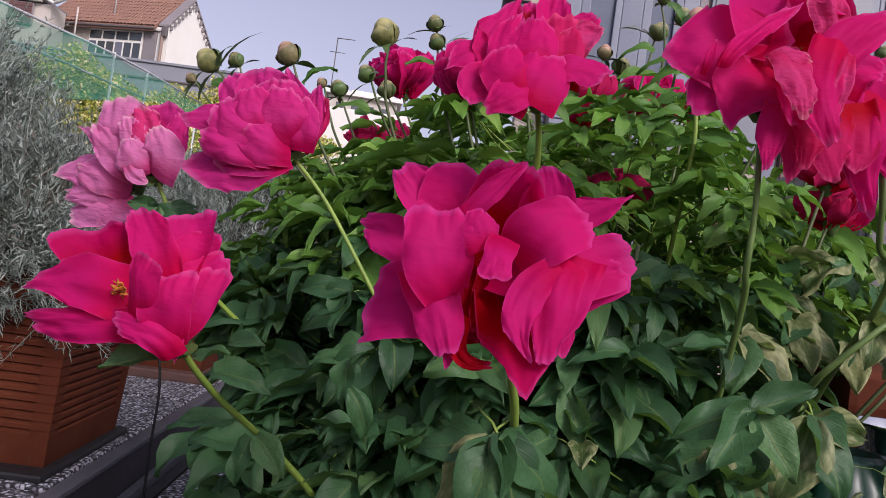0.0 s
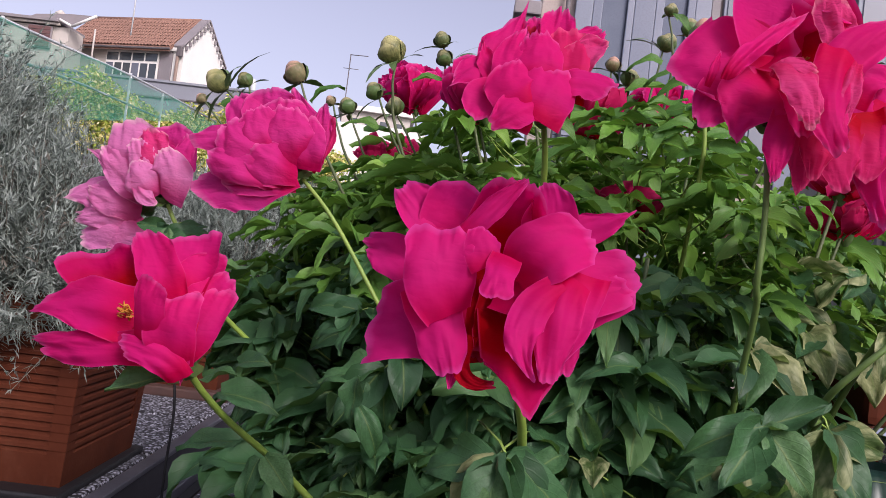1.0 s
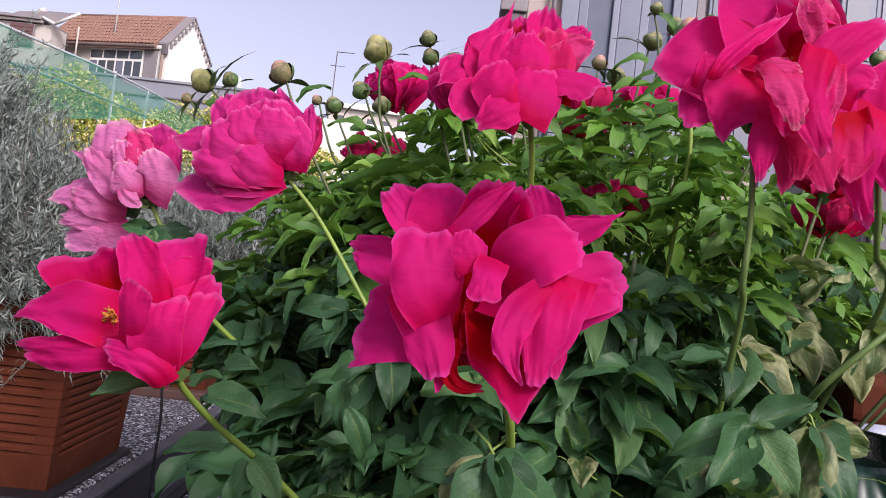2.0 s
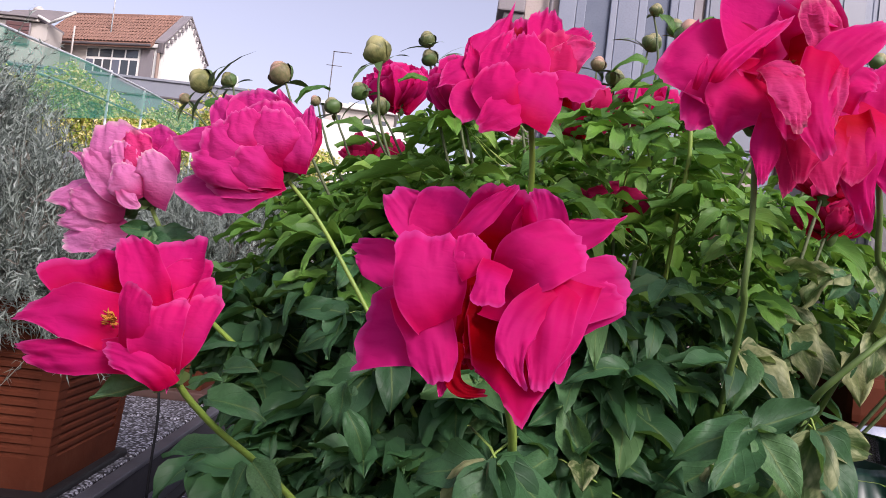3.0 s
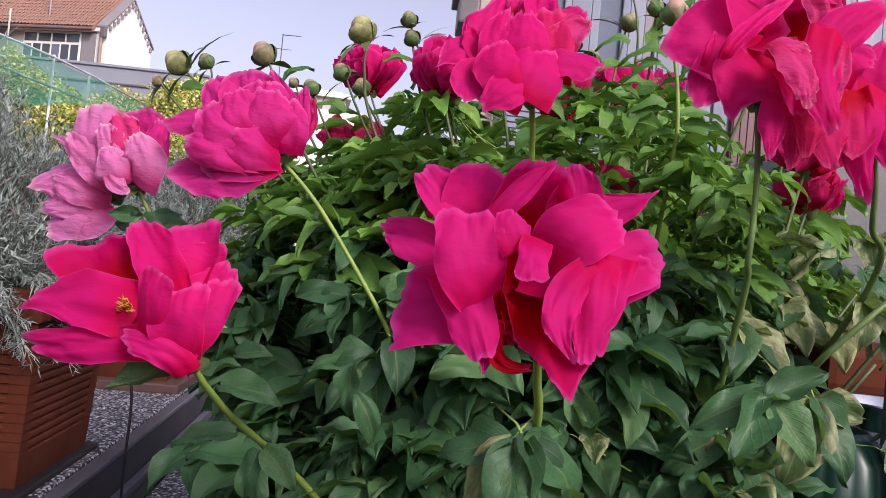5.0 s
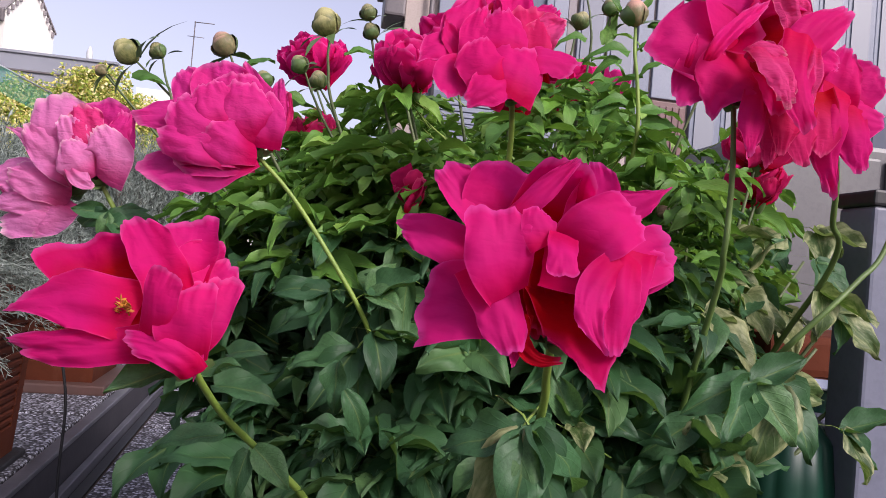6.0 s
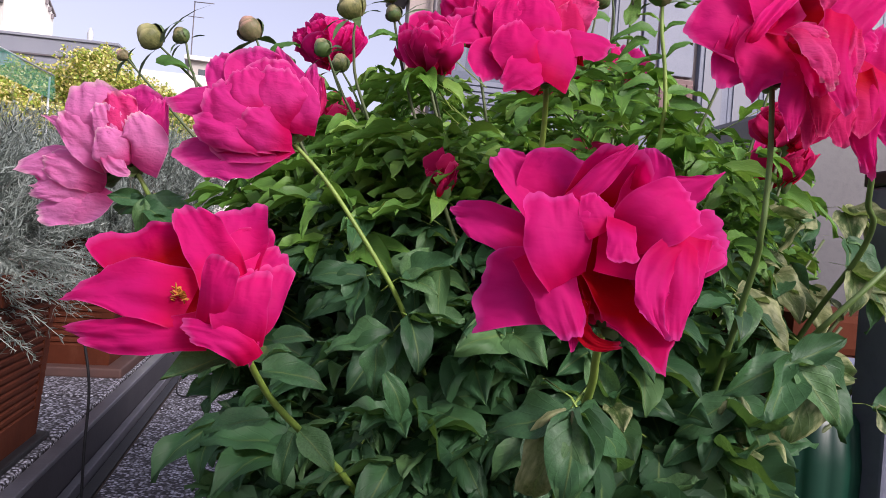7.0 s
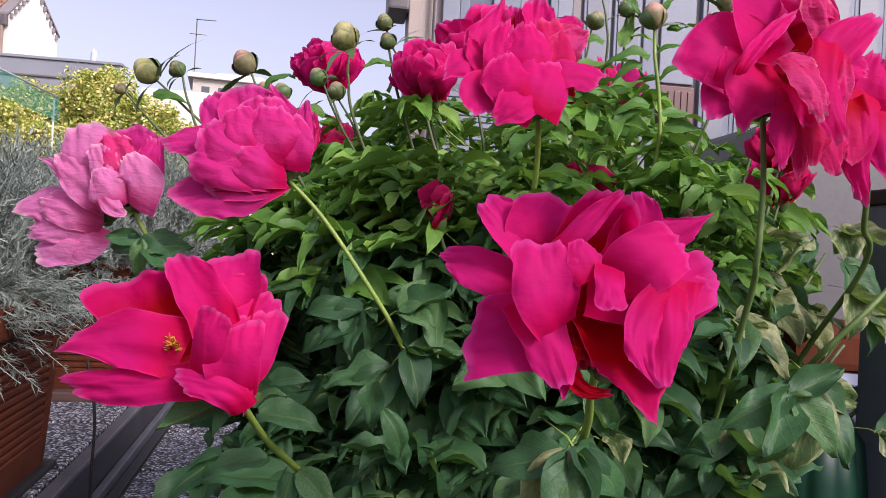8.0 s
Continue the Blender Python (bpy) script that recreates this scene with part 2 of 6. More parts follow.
M_PANE_SKY = glass("curtained_glass", (0.13, 0.14, 0.18), 0.12)


def netting():
    """Open-weave shade net: part thread, part hole."""
    k = Nodes("green_shade_net")
    v = k.coords("Object")
    n = k.noise(v, 3, 3)
    col = k.ramp(n, (0.3, (0.06, 0.40, 0.26)), (0.7, (0.10, 0.52, 0.36)))
    k.base(col, 0.6)
    tr, mx = k.n("BsdfTransparent"), k.n("MixShader")
    mx.inputs["Fac"].default_value = 0.5
    tl, mt = k.n("BsdfTranslucent"), k.n("MixShader")
    k.link(col, tl.inputs["Color"])
    mt.inputs["Fac"].default_value = 0.5
    k.link(k.b.outputs["BSDF"], mt.inputs[1])
    k.link(tl.outputs["BSDF"], mt.inputs[2])
    k.link(tr.outputs["BSDF"], mx.inputs[1])
    k.link(mt.outputs["Shader"], mx.inputs[2])
    k.link(mx.outputs["Shader"], k.o.inputs["Surface"])
    return k.m


M_NET = netting()


def needle_material(name, a, b, c):
    k = Nodes(name)
    rnd = k.n("NewGeometry").outputs["Random Per Island"]
    col = k.ramp(rnd, (0.0, a), (0.5, b), (1.0, c))
    k.base(col, 0.65)
    return k.thin(col, 0.15)


M_LAV = needle_material("lavender_grey", (0.10, 0.125, 0.105), (0.195, 0.235, 0.205), (0.34, 0.385, 0.35))
M_LAV_DRY = needle_material("lavender_dry", (0.05, 0.04, 0.03), (0.10, 0.085, 0.065), (0.18, 0.16, 0.13))
M_YELLOW = needle_material("golden_leaves", (0.46, 0.42, 0.08), (0.74, 0.64, 0.22), (0.88, 0.80, 0.46))
M_LIME = needle_material("lime_leaves", (0.14, 0.24, 0.03), (0.30, 0.40, 0.05), (0.45, 0.50, 0.08))
M_BARK = plain("bark", (0.09, 0.065, 0.045), (0.12, 0.09, 0.065), 10, 0.9, 0, 0.6, 0.01, 40)


# ---- mesh helpers ----
def mesh_of(name, verts, faces, mat, uvs=None, smooth=False):
    me = bpy.data.meshes.new(name)
    me.from_pydata([tuple(v) for v in verts], [], [tuple(f) for f in faces])
    if uvs is not None:
        layer = me.uv_layers.new(name="UVMap")
        idx = np.empty(len(me.loops), dtype=np.int32)
        me.loops.foreach_get("vertex_index", idx)
        layer.data.foreach_set("uv", np.asarray(uvs, dtype=np.float32)[idx].ravel())
    if smooth:
        me.polygons.foreach_set("use_smooth", [True] * len(me.polygons))
    me.materials.append(mat)
    me.update()
    return me


def from_bm(name, bm, mat):
    me = bpy.data.meshes.new(name)
    bmesh.ops.recalc_face_normals(bm, faces=bm.faces)
    bm.to_mesh(me)
    bm.free()
    me.materials.append(mat)
    return me


def part(name, data, parent, label="", m=None, kind=""):
    """Links mesh data as one part of a thing."""
    ob = new(name, data)
    ob.parent = parent
    if m is not None:
        ob.matrix_basis = m
    return tagged(ob, label, "", "", kind)


def thing(name, m, label, category, group="", kind=""):
    ob = new(name)
    ob.empty_display_size = 0.05
    ob.matrix_basis = m
    return tagged(ob, label, category, group, kind)


def box_bm(lo, hi, bevel=0.0, segments=2, bm=None):
    bm = bm or bmesh.new()
    c = [(a + b) / 2 for a, b in zip(lo, hi)]
    s = [abs(b - a) for a, b in zip(lo, hi)]
    r = bmesh.ops.create_cube(bm, size=1, matrix=Matrix.Translation(c) @ Matrix.Diagonal((*s, 1)))
    if bevel > 0:
        es = list({e for v in r["verts"] for e in v.link_edges})
        bmesh.ops.bevel(bm, geom=es, offset=bevel, segments=segments, profile=0.6, affect="EDGES")
    return bm


def box(name, lo, hi, mat, bevel=0.0, segments=2):
    return from_bm(name, box_bm(lo, hi, bevel, segments), mat)


def tube(name, pts, radii, mat, sides=7, closed=True):
    """A tapering tube along points."""
    pts = [Vector(p) for p in pts]
    if isinstance(radii, (int, float)):
        radii = [radii] * len(pts)
    vs, fs = [], []
    side = None
    for i, p in enumerate(pts):
        d = (pts[min(i + 1, len(pts) - 1)] - pts[max(i - 1, 0)]).normalized()
        if side is None:
            side = d.orthogonal().normalized()
        side = (side - d * side.dot(d)).normalized()
        other = d.cross(side)
        for j in range(sides):
            a = 2 * math.pi * j / sides
            vs.append(p + (side * math.cos(a) + other * math.sin(a)) * radii[i])
        if i:
            for j in range(sides):
                k = (j + 1) % sides
                b = i * sides
                fs.append((b - sides + j, b - sides + k, b + k, b + j))
    if closed:
        fs.append(tuple(range(sides))[::-1])
        fs.append(tuple(range(len(vs) - sides, len(vs))))
    return mesh_of(name, vs, fs, mat, smooth=True)


def curve_pts(points, n=16):
    """A smooth line through points."""
    p = [Vector(q) for q in points]
    p = [p[0] * 2 - p[1]] + p + [p[-1] * 2 - p[-2]]
    out = []
    for i in range(1, len(p) - 2):
        for k in range(n):
            t = k / n
            out.append(0.5 * ((2 * p[i]) + (p[i + 1] - p[i - 1]) * t + (2 * p[i - 1] - 5 * p[i] + 4 * p[i + 1] - p[i + 2]) * t * t
                              + (3 * p[i] - p[i - 1] - 3 * p[i + 1] + p[i + 2]) * t ** 3))
    out.append(p[-2])
    return out


def lathe(name, profile, mat, sides=40, wobble=None):
    vs, fs = [], []
    for i, (r, z) in enumerate(profile):
        for j in range(sides):
            a = 2 * math.pi * j / sides
            rr = r * (wobble(a, i) if wobble else 1)
            vs.append((rr * math.cos(a), rr * math.sin(a), z))
        if i:
            for j in range(sides):
                k = (j + 1) % sides
                b = i * sides
                fs.append((b - sides + j, b - sides + k, b + k, b + j))
    return mesh_of(name, vs, fs, mat, smooth=True)


# ---- the terrace ----
DECK = 0.095
TERRACE = pose(-0.56, 1.4, 0, 0, 0, 3.0)  # local y runs along the step's edge

tagged(new("ground", mesh_of("ground", [(-300, -300, -0.06), (300, -300, -0.06), (300, 600, -0.06), (-300, 600, -0.06)], [(0, 1, 2, 3)], M_GROUND)),
       "flat grey ground reaching the horizon", "ground", kind="structure")

lower_floor = tagged(new("floor", box("floor", (-0.02, -4.0, -0.055), (4.6, 5.0, -0.014), M_SOIL)), "dark bed under the pebble paving slabs", "floor", kind="structure")
lower_floor.matrix_basis = TERRACE
upper_floor = tagged(new("raised_floor", box("raised_floor", (-3.0, -3.0, -0.05), (-0.054, 5.0, DECK - 0.014), M_SOIL)),
                     "raised strip of terrace floor under pebble slabs", "floor", kind="structure")
upper_floor.matrix_basis = TERRACE

step_edge = thing("step_edge", TERRACE, "weathered grey timber edging along the terrace step", "edging", kind="structure")
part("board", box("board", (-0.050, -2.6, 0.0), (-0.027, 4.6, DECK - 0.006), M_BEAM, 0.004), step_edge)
part("top_strip", box("top_strip", (-0.052, -2.6, DECK - 0.006), (-0.022, 4.6, DECK + 0.006), M_BEAM_TOP, 0.003), step_edge, "pale grey top strip")
part("foot_rail", box("foot_rail", (-0.025, -2.6, -0.012), (-0.006, 4.6, 0.014), M_BEAM_TOP, 0.003), step_edge, "pale grey metal rail at the foot")
part("gutter_slot", box("gutter_slot", (-0.004, -2.6, -0.02), (0.022, 4.6, -0.008), M_DARK, 0.001), step_edge, "black drainage slot")


# ---- planters ----
def square_planter(name, m, size, height, label, group=""):
    """Tapered terracotta planter with grooved sides, smooth corner posts and a thick rim."""
    t = thing(name, m, label, "planter", group)
    top, bot = size / 2, size / 2 * 0.86
    n_groove = 14
    z0, z1 = 0.055, height - 0.055
    vs, fs = [], []
    rings = []

    def ring(s, z, inner):
        c = s * 0.80
        pts = [(-s, -s), (-c, -s), (-c, -s + inner), (c, -s + inner), (c, -s), (s, -s)]
        out = []
        for q in range(4):
            a = q * math.pi / 2
            for x, y in pts[:-1]:
                out.append((x * math.cos(a) - y * math.sin(a), x * math.sin(a) + y * math.cos(a), z))
        return out

    def half(z):
        return bot + (top * 0.95 - bot) * (z / (height - 0.055))

    rings.append(ring(half(0), 0.0, 0.0))
    rings.append(ring(half(z0), z0, 0.0))
    for i in range(n_groove):
        a = z0 + (z1 - z0) * i / n_groove
        b = z0 + (z1 - z0) * (i + 1) / n_groove
        h = b - a
        rings.append(ring(half(a), a + 0.12 * h, 0.004))
        rings.append(ring(half(a), a + 0.40 * h, 0.0045))
        rings.append(ring(half(b), a + 0.55 * h, 0.0008))
        rings.append(ring(half(b), a + 0.95 * h, 0.0012))
    rings.append(ring(half(z1), z1 + 0.004, 0.0))
    k = len(rings[0])
    for i, r in enumerate(rings):
        vs += r
        if i:
            b = i * k
            for j in range(k):
                jn = (j + 1) % k
                fs.append((b - k + j, b - k + jn, b + jn, b + j))
    fs.append(tuple(range(k))[::-1])
    part("body", mesh_of("body", vs, fs, M_TERRA), t)
    bm = bmesh.new()
    w = 0.028
    for lo, hi in (((-top, -top, z1), (top, -top + w, height)), ((-top, top - w, z1), (top, top, height)),
                   ((-top, -top + w, z1), (-top + w, top - w, height)), ((top - w, -top + w, z1), (top, top - w, height))):
        box_bm(lo, hi, 0.006, 2, bm)
    part("rim", from_bm("rim", bm, M_TERRA), t)
    part("soil", box("soil", (-top + w, -top + w, height - 0.05), (top - w, top - w, height - 0.03), M_SOIL, 0.004), t, "dark potting soil")
    return t


def on_terrace(x, y, z=0.0, turn=0.0):
    return TERRACE @ pose(x, y, z, 0, 0, turn)


saucer = thing("planter_base", on_terrace(-0.258, 0.07, DECK), "flat black planter base on the raised slabs", "planter base")
part("plate", box("plate", (-0.20, -0.20, 0.0), (0.178, 0.19, 0.014), M_DARK, 0.005), saucer)
square_planter("lavender_planter", on_terrace(-0.258, 0.075, DECK + 0.014), 0.37, 0.34,
               "grooved square terracotta planter holding grey lavender", "terracotta planters")
saucer_b = thing("planter_base", on_terrace(-0.29, 1.10, DECK), "dark brown planter base on the raised slabs", "planter base")
part("plate", box("plate", (-0.21, -0.21, 0.0), (0.22, 0.21, 0.03), M_SLAB, 0.006), saucer_b)
square_planter("lavender_planter", on_terrace(-0.28, 1.10, DECK + 0.03), 0.38, 0.37,
               "grooved square terracotta planter beside the step edge", "terracotta planters")


# ---- buildings round the terrace ----
def wall_box(name, lo, hi, mat, label, kind="structure"):
    return tagged(new(name, box(name, lo, hi, mat, 0.004)), label, "wall", kind=kind)


wall_box("wall_south", (-3.5, -2.85, -0.06), (4.6, -2.65, 0.95), M_PEACH, "low plastered parapet closing the terrace")
wall_box("wall_east", (4.6, -2.85, -0.06), (4.9, 4.24, 2.2), M_PEACH, "plastered side wall of the terrace")
# glazed house front beside the terrace
annex = thing("glazed_house", pose(0.24, 4.32, 0), "peach plastered house front with pale panels and windows", "house")
part("wall", box("wall", (0.0, 0.0, -0.06), (4.3, 0.25, 3.3), M_PEACH, 0.006), annex)
part("eave", box("eave", (-0.125, -0.06, 1.955), (-0.004, 0.24, 2.12), M_GUTTER, 0.015), annex, "dark boxed eave on the side wall")
part("roof", box("roof", (-0.16, -0.08, 2.12), (-0.004, 0.25, 2.20), M_TAUPE, 0.01), annex)


def panel(x0, x1, z0, z1, mat, proud=0.03, name="panel", label=""):
    return part(name, box(name, (x0, -proud, z0), (x1, -0.002, z1), mat, 0.005), annex, label)


part("downpipe", tube("downpipe", [(0.145, -0.05, 0.0), (0.145, -0.05, 3.2)], 0.014, M_GUTTER, 10), annex, "thin dark downpipe")
x = 0.19
for w, mat in ((0.10, M_WHITE), (0.055, M_BLUEGREY), (0.14, M_LACE), (0.04, M_WHITE), (0.12, M_BLUEGREY), (0.05, M_WHITE), (0.13, M_LACE),
               (0.045, M_BLUEGREY), (0.09, M_WHITE), (0.05, M_TAUPE)):
    panel(x, x + w - 0.001, 0.02, 3.2, mat, 0.022 if mat is M_LACE else 0.045)
    x += w
# window with pale curtains, brown door leaf below it, then blue-grey frames
for x0 in (1.03, 1.22):
    win = panel(x0, x0 + 0.17, 1.45, 3.0, M_WHITE, 0.04, "window")
    part("pane", box("pane", (x0 + 0.02, -0.048, 1.48), (x0 + 0.15, -0.041, 2.95), M_PANE_SKY), win, "pane with a pale curtain behind")
panel(1.03, 1.39, 1.38, 1.44, M_BLUEGREY, 0.07, "window_sill")
panel(1.03, 1.39, 0.75, 1.37, M_PEACH, 0.02)
door = panel(1.52, 1.74, 0.02, 1.66, M_BROWN, 0.05, "door_leaf", "brown painted door leaf")
for i in range(5):
    part("door_board", box("door_board", (1.528 + 0.042 * i, -0.058, 0.05), (1.565 + 0.042 * i, -0.051, 1.63), M_BROWN, 0.003), door)
panel(1.41, 1.50, 0.02, 3.2, M_BLUEGREY, 0.03)
panel(1.52, 1.74, 1.68, 3.2, M_WHITE, 0.03)
for i in range(9):
    xx = 1.77 + 0.2 * i
    frame_ob = panel(xx, xx + 0.199, 0.02, 3.2, M_BLUEGREY, 0.05, "window_frame")
    part("pane", box("pane", (xx + 0.03, -0.058, 0.5), (xx + 0.155, -0.051, 3.0), M_PANE_SKY), frame_ob)

# woven pale screen on the terrace in front of the glazed wall
screen = thing("woven_screen", pose(0.36, 4.0, 0), "pale woven reed screen in front of the house wall", "screen")
part("backing", box("backing", (0.0, 0.004, 0.0), (0.55, 0.02, 1.50), M_LACE, 0.003), screen)
box("reed", (0.0, -0.004, 0.02), (0.55, 0.003, 0.046), M_WHITE, 0.002, 1)
reed_me = bpy.data.meshes["reed"]
for i in range(45):
    part("reed", reed_me, screen, m=pose(0, 0, 0.032 * i))
part("upright", tube("upright", [(0.03, -0.02, 0), (0.03, -0.02, 1.52)], 0.013, M_DARK, 8), screen, "dark upright")

# ---- the far house ----
house = thing("house", pose(-5.947, 13.9, 0, 0, 0, -13.7) @ Matrix.Diagonal((0.911, 0.653, 1, 1)), "white gabled house with clay tile roof and loggia windows", "house")
E_Z, A_Z, B_Z = 4.289, 5.026, 4.301  # front eave, ridge, back eave
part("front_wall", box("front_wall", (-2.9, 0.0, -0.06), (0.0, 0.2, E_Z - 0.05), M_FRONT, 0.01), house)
gv = [(-0.1, 0.0, -0.06), (-0.1, 2.1, -0.06), (-0.1, 2.1, B_Z), (-0.1, 1.0, A_Z), (-0.1, 0.0, E_Z)]
gv += [(0.08, y, z) for _, y, z in gv]
gf = [(4, 3, 2, 1, 0), (5, 6, 7, 8, 9)] + [(i, (i + 1) % 5, 5 + (i + 1) % 5, 5 + i) for i in range(5)]
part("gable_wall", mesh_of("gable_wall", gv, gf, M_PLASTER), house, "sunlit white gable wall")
# coping along the gable, with small brackets beneath
for (ya, za), (yb, zb) in (((-0.10, E_Z + 0.0), (1.0, A_Z + 0.01)), ((1.0, A_Z + 0.01), (2.16, B_Z + 0.0))):
    part("coping", mesh_of("coping", [(-0.13, ya, za), (0.11, ya, za), (0.11, yb, zb), (-0.13, yb, zb), (-0.13, ya, za + 0.035), (0.11, ya, za + 0.035),
         (0.11, yb, zb + 0.035), (-0.13, yb, zb + 0.035)], [(3, 2, 1, 0), (4, 5, 6, 7), (0, 1, 5, 4), (1, 2, 6, 5), (2, 3, 7, 6), (3, 0, 4, 7)], M_TAUPE), house)
bracket_me = box("bracket", (0.085, -0.03, -0.11), (0.135, 0.03, -0.02), M_TAUPE, 0.008)
for q in range(7):
    f = (q + 0.6) / 7
    part("bracket", bracket_me, house, m=pose(0, -0.05 + 1.05 * f, E_Z + (A_Z - E_Z) * f))
    part("bracket", bracket_me, house, m=pose(0, 1.0 + 1.05 * f, A_Z + (B_Z - A_Z) * f))
roof_v = [(-3.0, -0.25, E_Z - 0.05), (-0.15, -0.25, E_Z - 0.05), (-0.15, 1.0, A_Z), (-3.0, 1.0, A_Z)]
roof_v += [(a, b, c - 0.08) for a, b, c in roof_v]
roof = part("roof", mesh_of("roof", roof_v, [(0, 1, 2, 3), (7, 6, 5, 4), (0, 4, 5, 1), (1, 5, 6, 2), (2, 6, 7, 3), (3, 7, 4, 0)], M_ROOFTILE), house)
back_v = [(-3.0, 1.0, A_Z), (-0.15, 1.0, A_Z), (-0.15, 2.2, B_Z), (-3.0, 2.2, B_Z)]
back_v += [(a, b, c - 0.08) for a, b, c in back_v]
part("roof", mesh_of("roof_back", back_v, [(0, 1, 2, 3), (7, 6, 5, 4), (0, 4, 5, 1), (1, 5, 6, 2), (2, 6, 7, 3), (3, 7, 4, 0)], M_ROOFTILE), house)
# half-round tiles laid in rows
slope = math.atan2(A_Z - E_Z + 0.05, 1.25)
prof = [(0.040 * math.cos(math.pi * i / 5), 0.028 * math.sin(math.pi * i / 5)) for i in range(6)]
tile_me = mesh_of("roof_tile", [(px, yy, pz + (0.012 if yy == 0 else 0)) for yy in (0.0, 0.215) for px, pz in prof],
                  [(i, i + 1, i + 7, i + 6) for i in range(5)], M_ROOFTILE, smooth=True)
rr = random.Random(4)
for r in range(8):
    for c in range(34):
        part("roof_tile", tile_me, roof, m=pose(-2.93 + c * 0.083 + rr.uniform(-0.006, 0.006), -0.25 + (0.012 + r * 0.175) * math.cos(slope),
             E_Z - 0.045 + (0.012 + r * 0.175) * math.sin(slope), math.degrees(slope) + rr.uniform(-1, 1), 0, rr.uniform(-2, 2)))
part("ridge", tube("ridge", [(-3.0, 1.0, A_Z + 0.01), (-0.12, 1.0, A_Z + 0.01)], 0.045, M_ROOFTILE, 8), house, "rounded clay ridge tiles")
part("gutter", box("gutter", (-3.0, -0.30, E_Z - 0.10), (-0.12, -0.25, E_Z - 0.06), M_GUTTER, 0.02), house, "dark eaves gutter")
part("downpipe", tube("downpipe", [(0.0, -0.12, E_Z - 0.12), (0.02, -0.10, 2.0), (0.02, -0.1, 0)], 0.036, M_COPPER, 8), house, "copper coloured downpipe")
part("hopper", box("hopper", (-0.02, -0.16, E_Z - 0.20), (0.09, -0.04, E_Z + 0.0), M_GUTTER, 0.02), house, "grey rainwater hopper")
part("vent_pipe", tube("vent_pipe", [(-2.02, -0.3, 3.6), (-2.02, -0.3, 4.52)], 0.022, M_FRONT, 8), house, "thin vent pipe")
# loggia glazing: upper lights over tall casements
win = part("window", box("window", (-1.80, -0.06, 3.20), (-0.48, -0.002, 4.18), M_PLASTER, 0.01), house, "white framed loggia window")
for i in range(4):
    part("pane", box("pane", (-1.77 + i * 0.325, -0.075, 3.99), (-1.49 + i * 0.325, -0.061, 4.14), M_PANE), win)
for i in range(6):
    part("pane", box("pane", (-1.77 + i * 0.217, -0.075, 3.25), (-1.60 + i * 0.217, -0.061, 3.94), M_PANE if i % 3 else M_PANE_SKY), win)
part("shutter", box("shutter", (-0.46, -0.05, 3.20), (-0.16, -0.002, 4.18), M_TAUPE, 0.01), house, "taupe side shutter")
part("side_strip", box("side_strip", (-0.15, -0.03, 2.9), (-0.02, -0.002, 4.22), M_PLASTER, 0.005), house)
part("cornice", box("cornice", (-2.9, -0.1, 4.20), (-0.02, 0.0, 4.27), M_PLASTER, 0.01), house)
part("wall_band", box("wall_band", (-2.9, -0.05, 2.86), (-0.02, -0.002, 3.0), M_GREYWALL, 0.01), house)

wing = thing("house", pose(-8.35, 13.3, 0), "flat roofed house wing with a shuttered window", "house")
part("wall", box("wall", (-1.9, 0.08, -0.06), (0.5, 0.6, 4.28), M_FRONT, 0.01), wing)
part("roof", box("roof", (-2.0, -0.08, 4.33), (0.36, 0.9, 4.385), M_TAUPE, 0.01), wing)
part("cornice", box("cornice", (-1.95, -0.02, 4.285), (0.36, 0.05, 4.325), M_FRONT, 0.005), wing)
# upright slice in a pitched roof's outline, shaped to the camera's view
att = [(-0.25, 0.02, 4.39), (0.36, 0.02, 4.39), (0.60, 0.02, 4.30), (1.02, 0.02, 4.53), (0.5, 0.02, 4.52), (-0.12, 0.02, 4.455)]
att += [(a, 0.07, c) for a, b, c in att]
part("attic_roof", mesh_of("attic_roof", att, [(5, 4, 3, 2, 1, 0), (6, 7, 8, 9, 10, 11)] + [(q, (q + 1) % 6, 6 + (q + 1) % 6, 6 + q) for q in range(6)], M_TAUPE), wing, "thin upright outline of a low grey pitched roof")
for a, b in (((0.36, 4.385), (0.60, 4.285)), ((0.60, 4.285), (1.04, 4.525))):
    part("fascia", tube("fascia", [(a[0], -0.02, a[1]), (b[0], -0.02, b[1])], 0.026, M_PLASTER, 6), wing, "white roof edge board")
shut = part("window", box("window", (-0.24, 0.02, 3.85), (0.22, 0.058, 4.26), M_TAUPE, 0.01), wing, "window with a rolled shutter")
for q in range(5):
    part("slat", box("slat", (-0.22, 0.005, 3.87 + q * 0.077), (0.20, 0.019, 3.935 + q * 0.077), M_BROWN, 0.003), shut)
part("chimney", lathe("chimney", [(0.06, 0.0), (0.06, 0.14), (0.1, 0.16), (0.1, 0.2), (0.03, 0.26)], M_FRONT, 8), wing, m=pose(0.05, 0.5, 4.45))
part("mast", tube("mast", [(1.2, 1.0, 4.3), (1.2, 1.0, 6.0)], 0.014, M_PIPE, 6), wing)

parapet = thing("parapet_wall", pose(-3.64, 12.6, 0, 0, 0, 0), "long grey rendered parapet wall below the house", "wall")
part("wall", box("wall", (-5.5, 0.0, -0.06), (0.0, 0.25, 3.30), M_GREYWALL, 0.01), parapet)
part("coping", box("coping", (-5.5, -0.03, 3.30), (0.02, 0.28, 3.345), M_GREYWALL, 0.01), parapet)
part("band", box("band", (-5.5, -0.03, 3.02), (0.01, -0.002, 3.05), M_GUTTER, 0.005), parapet)
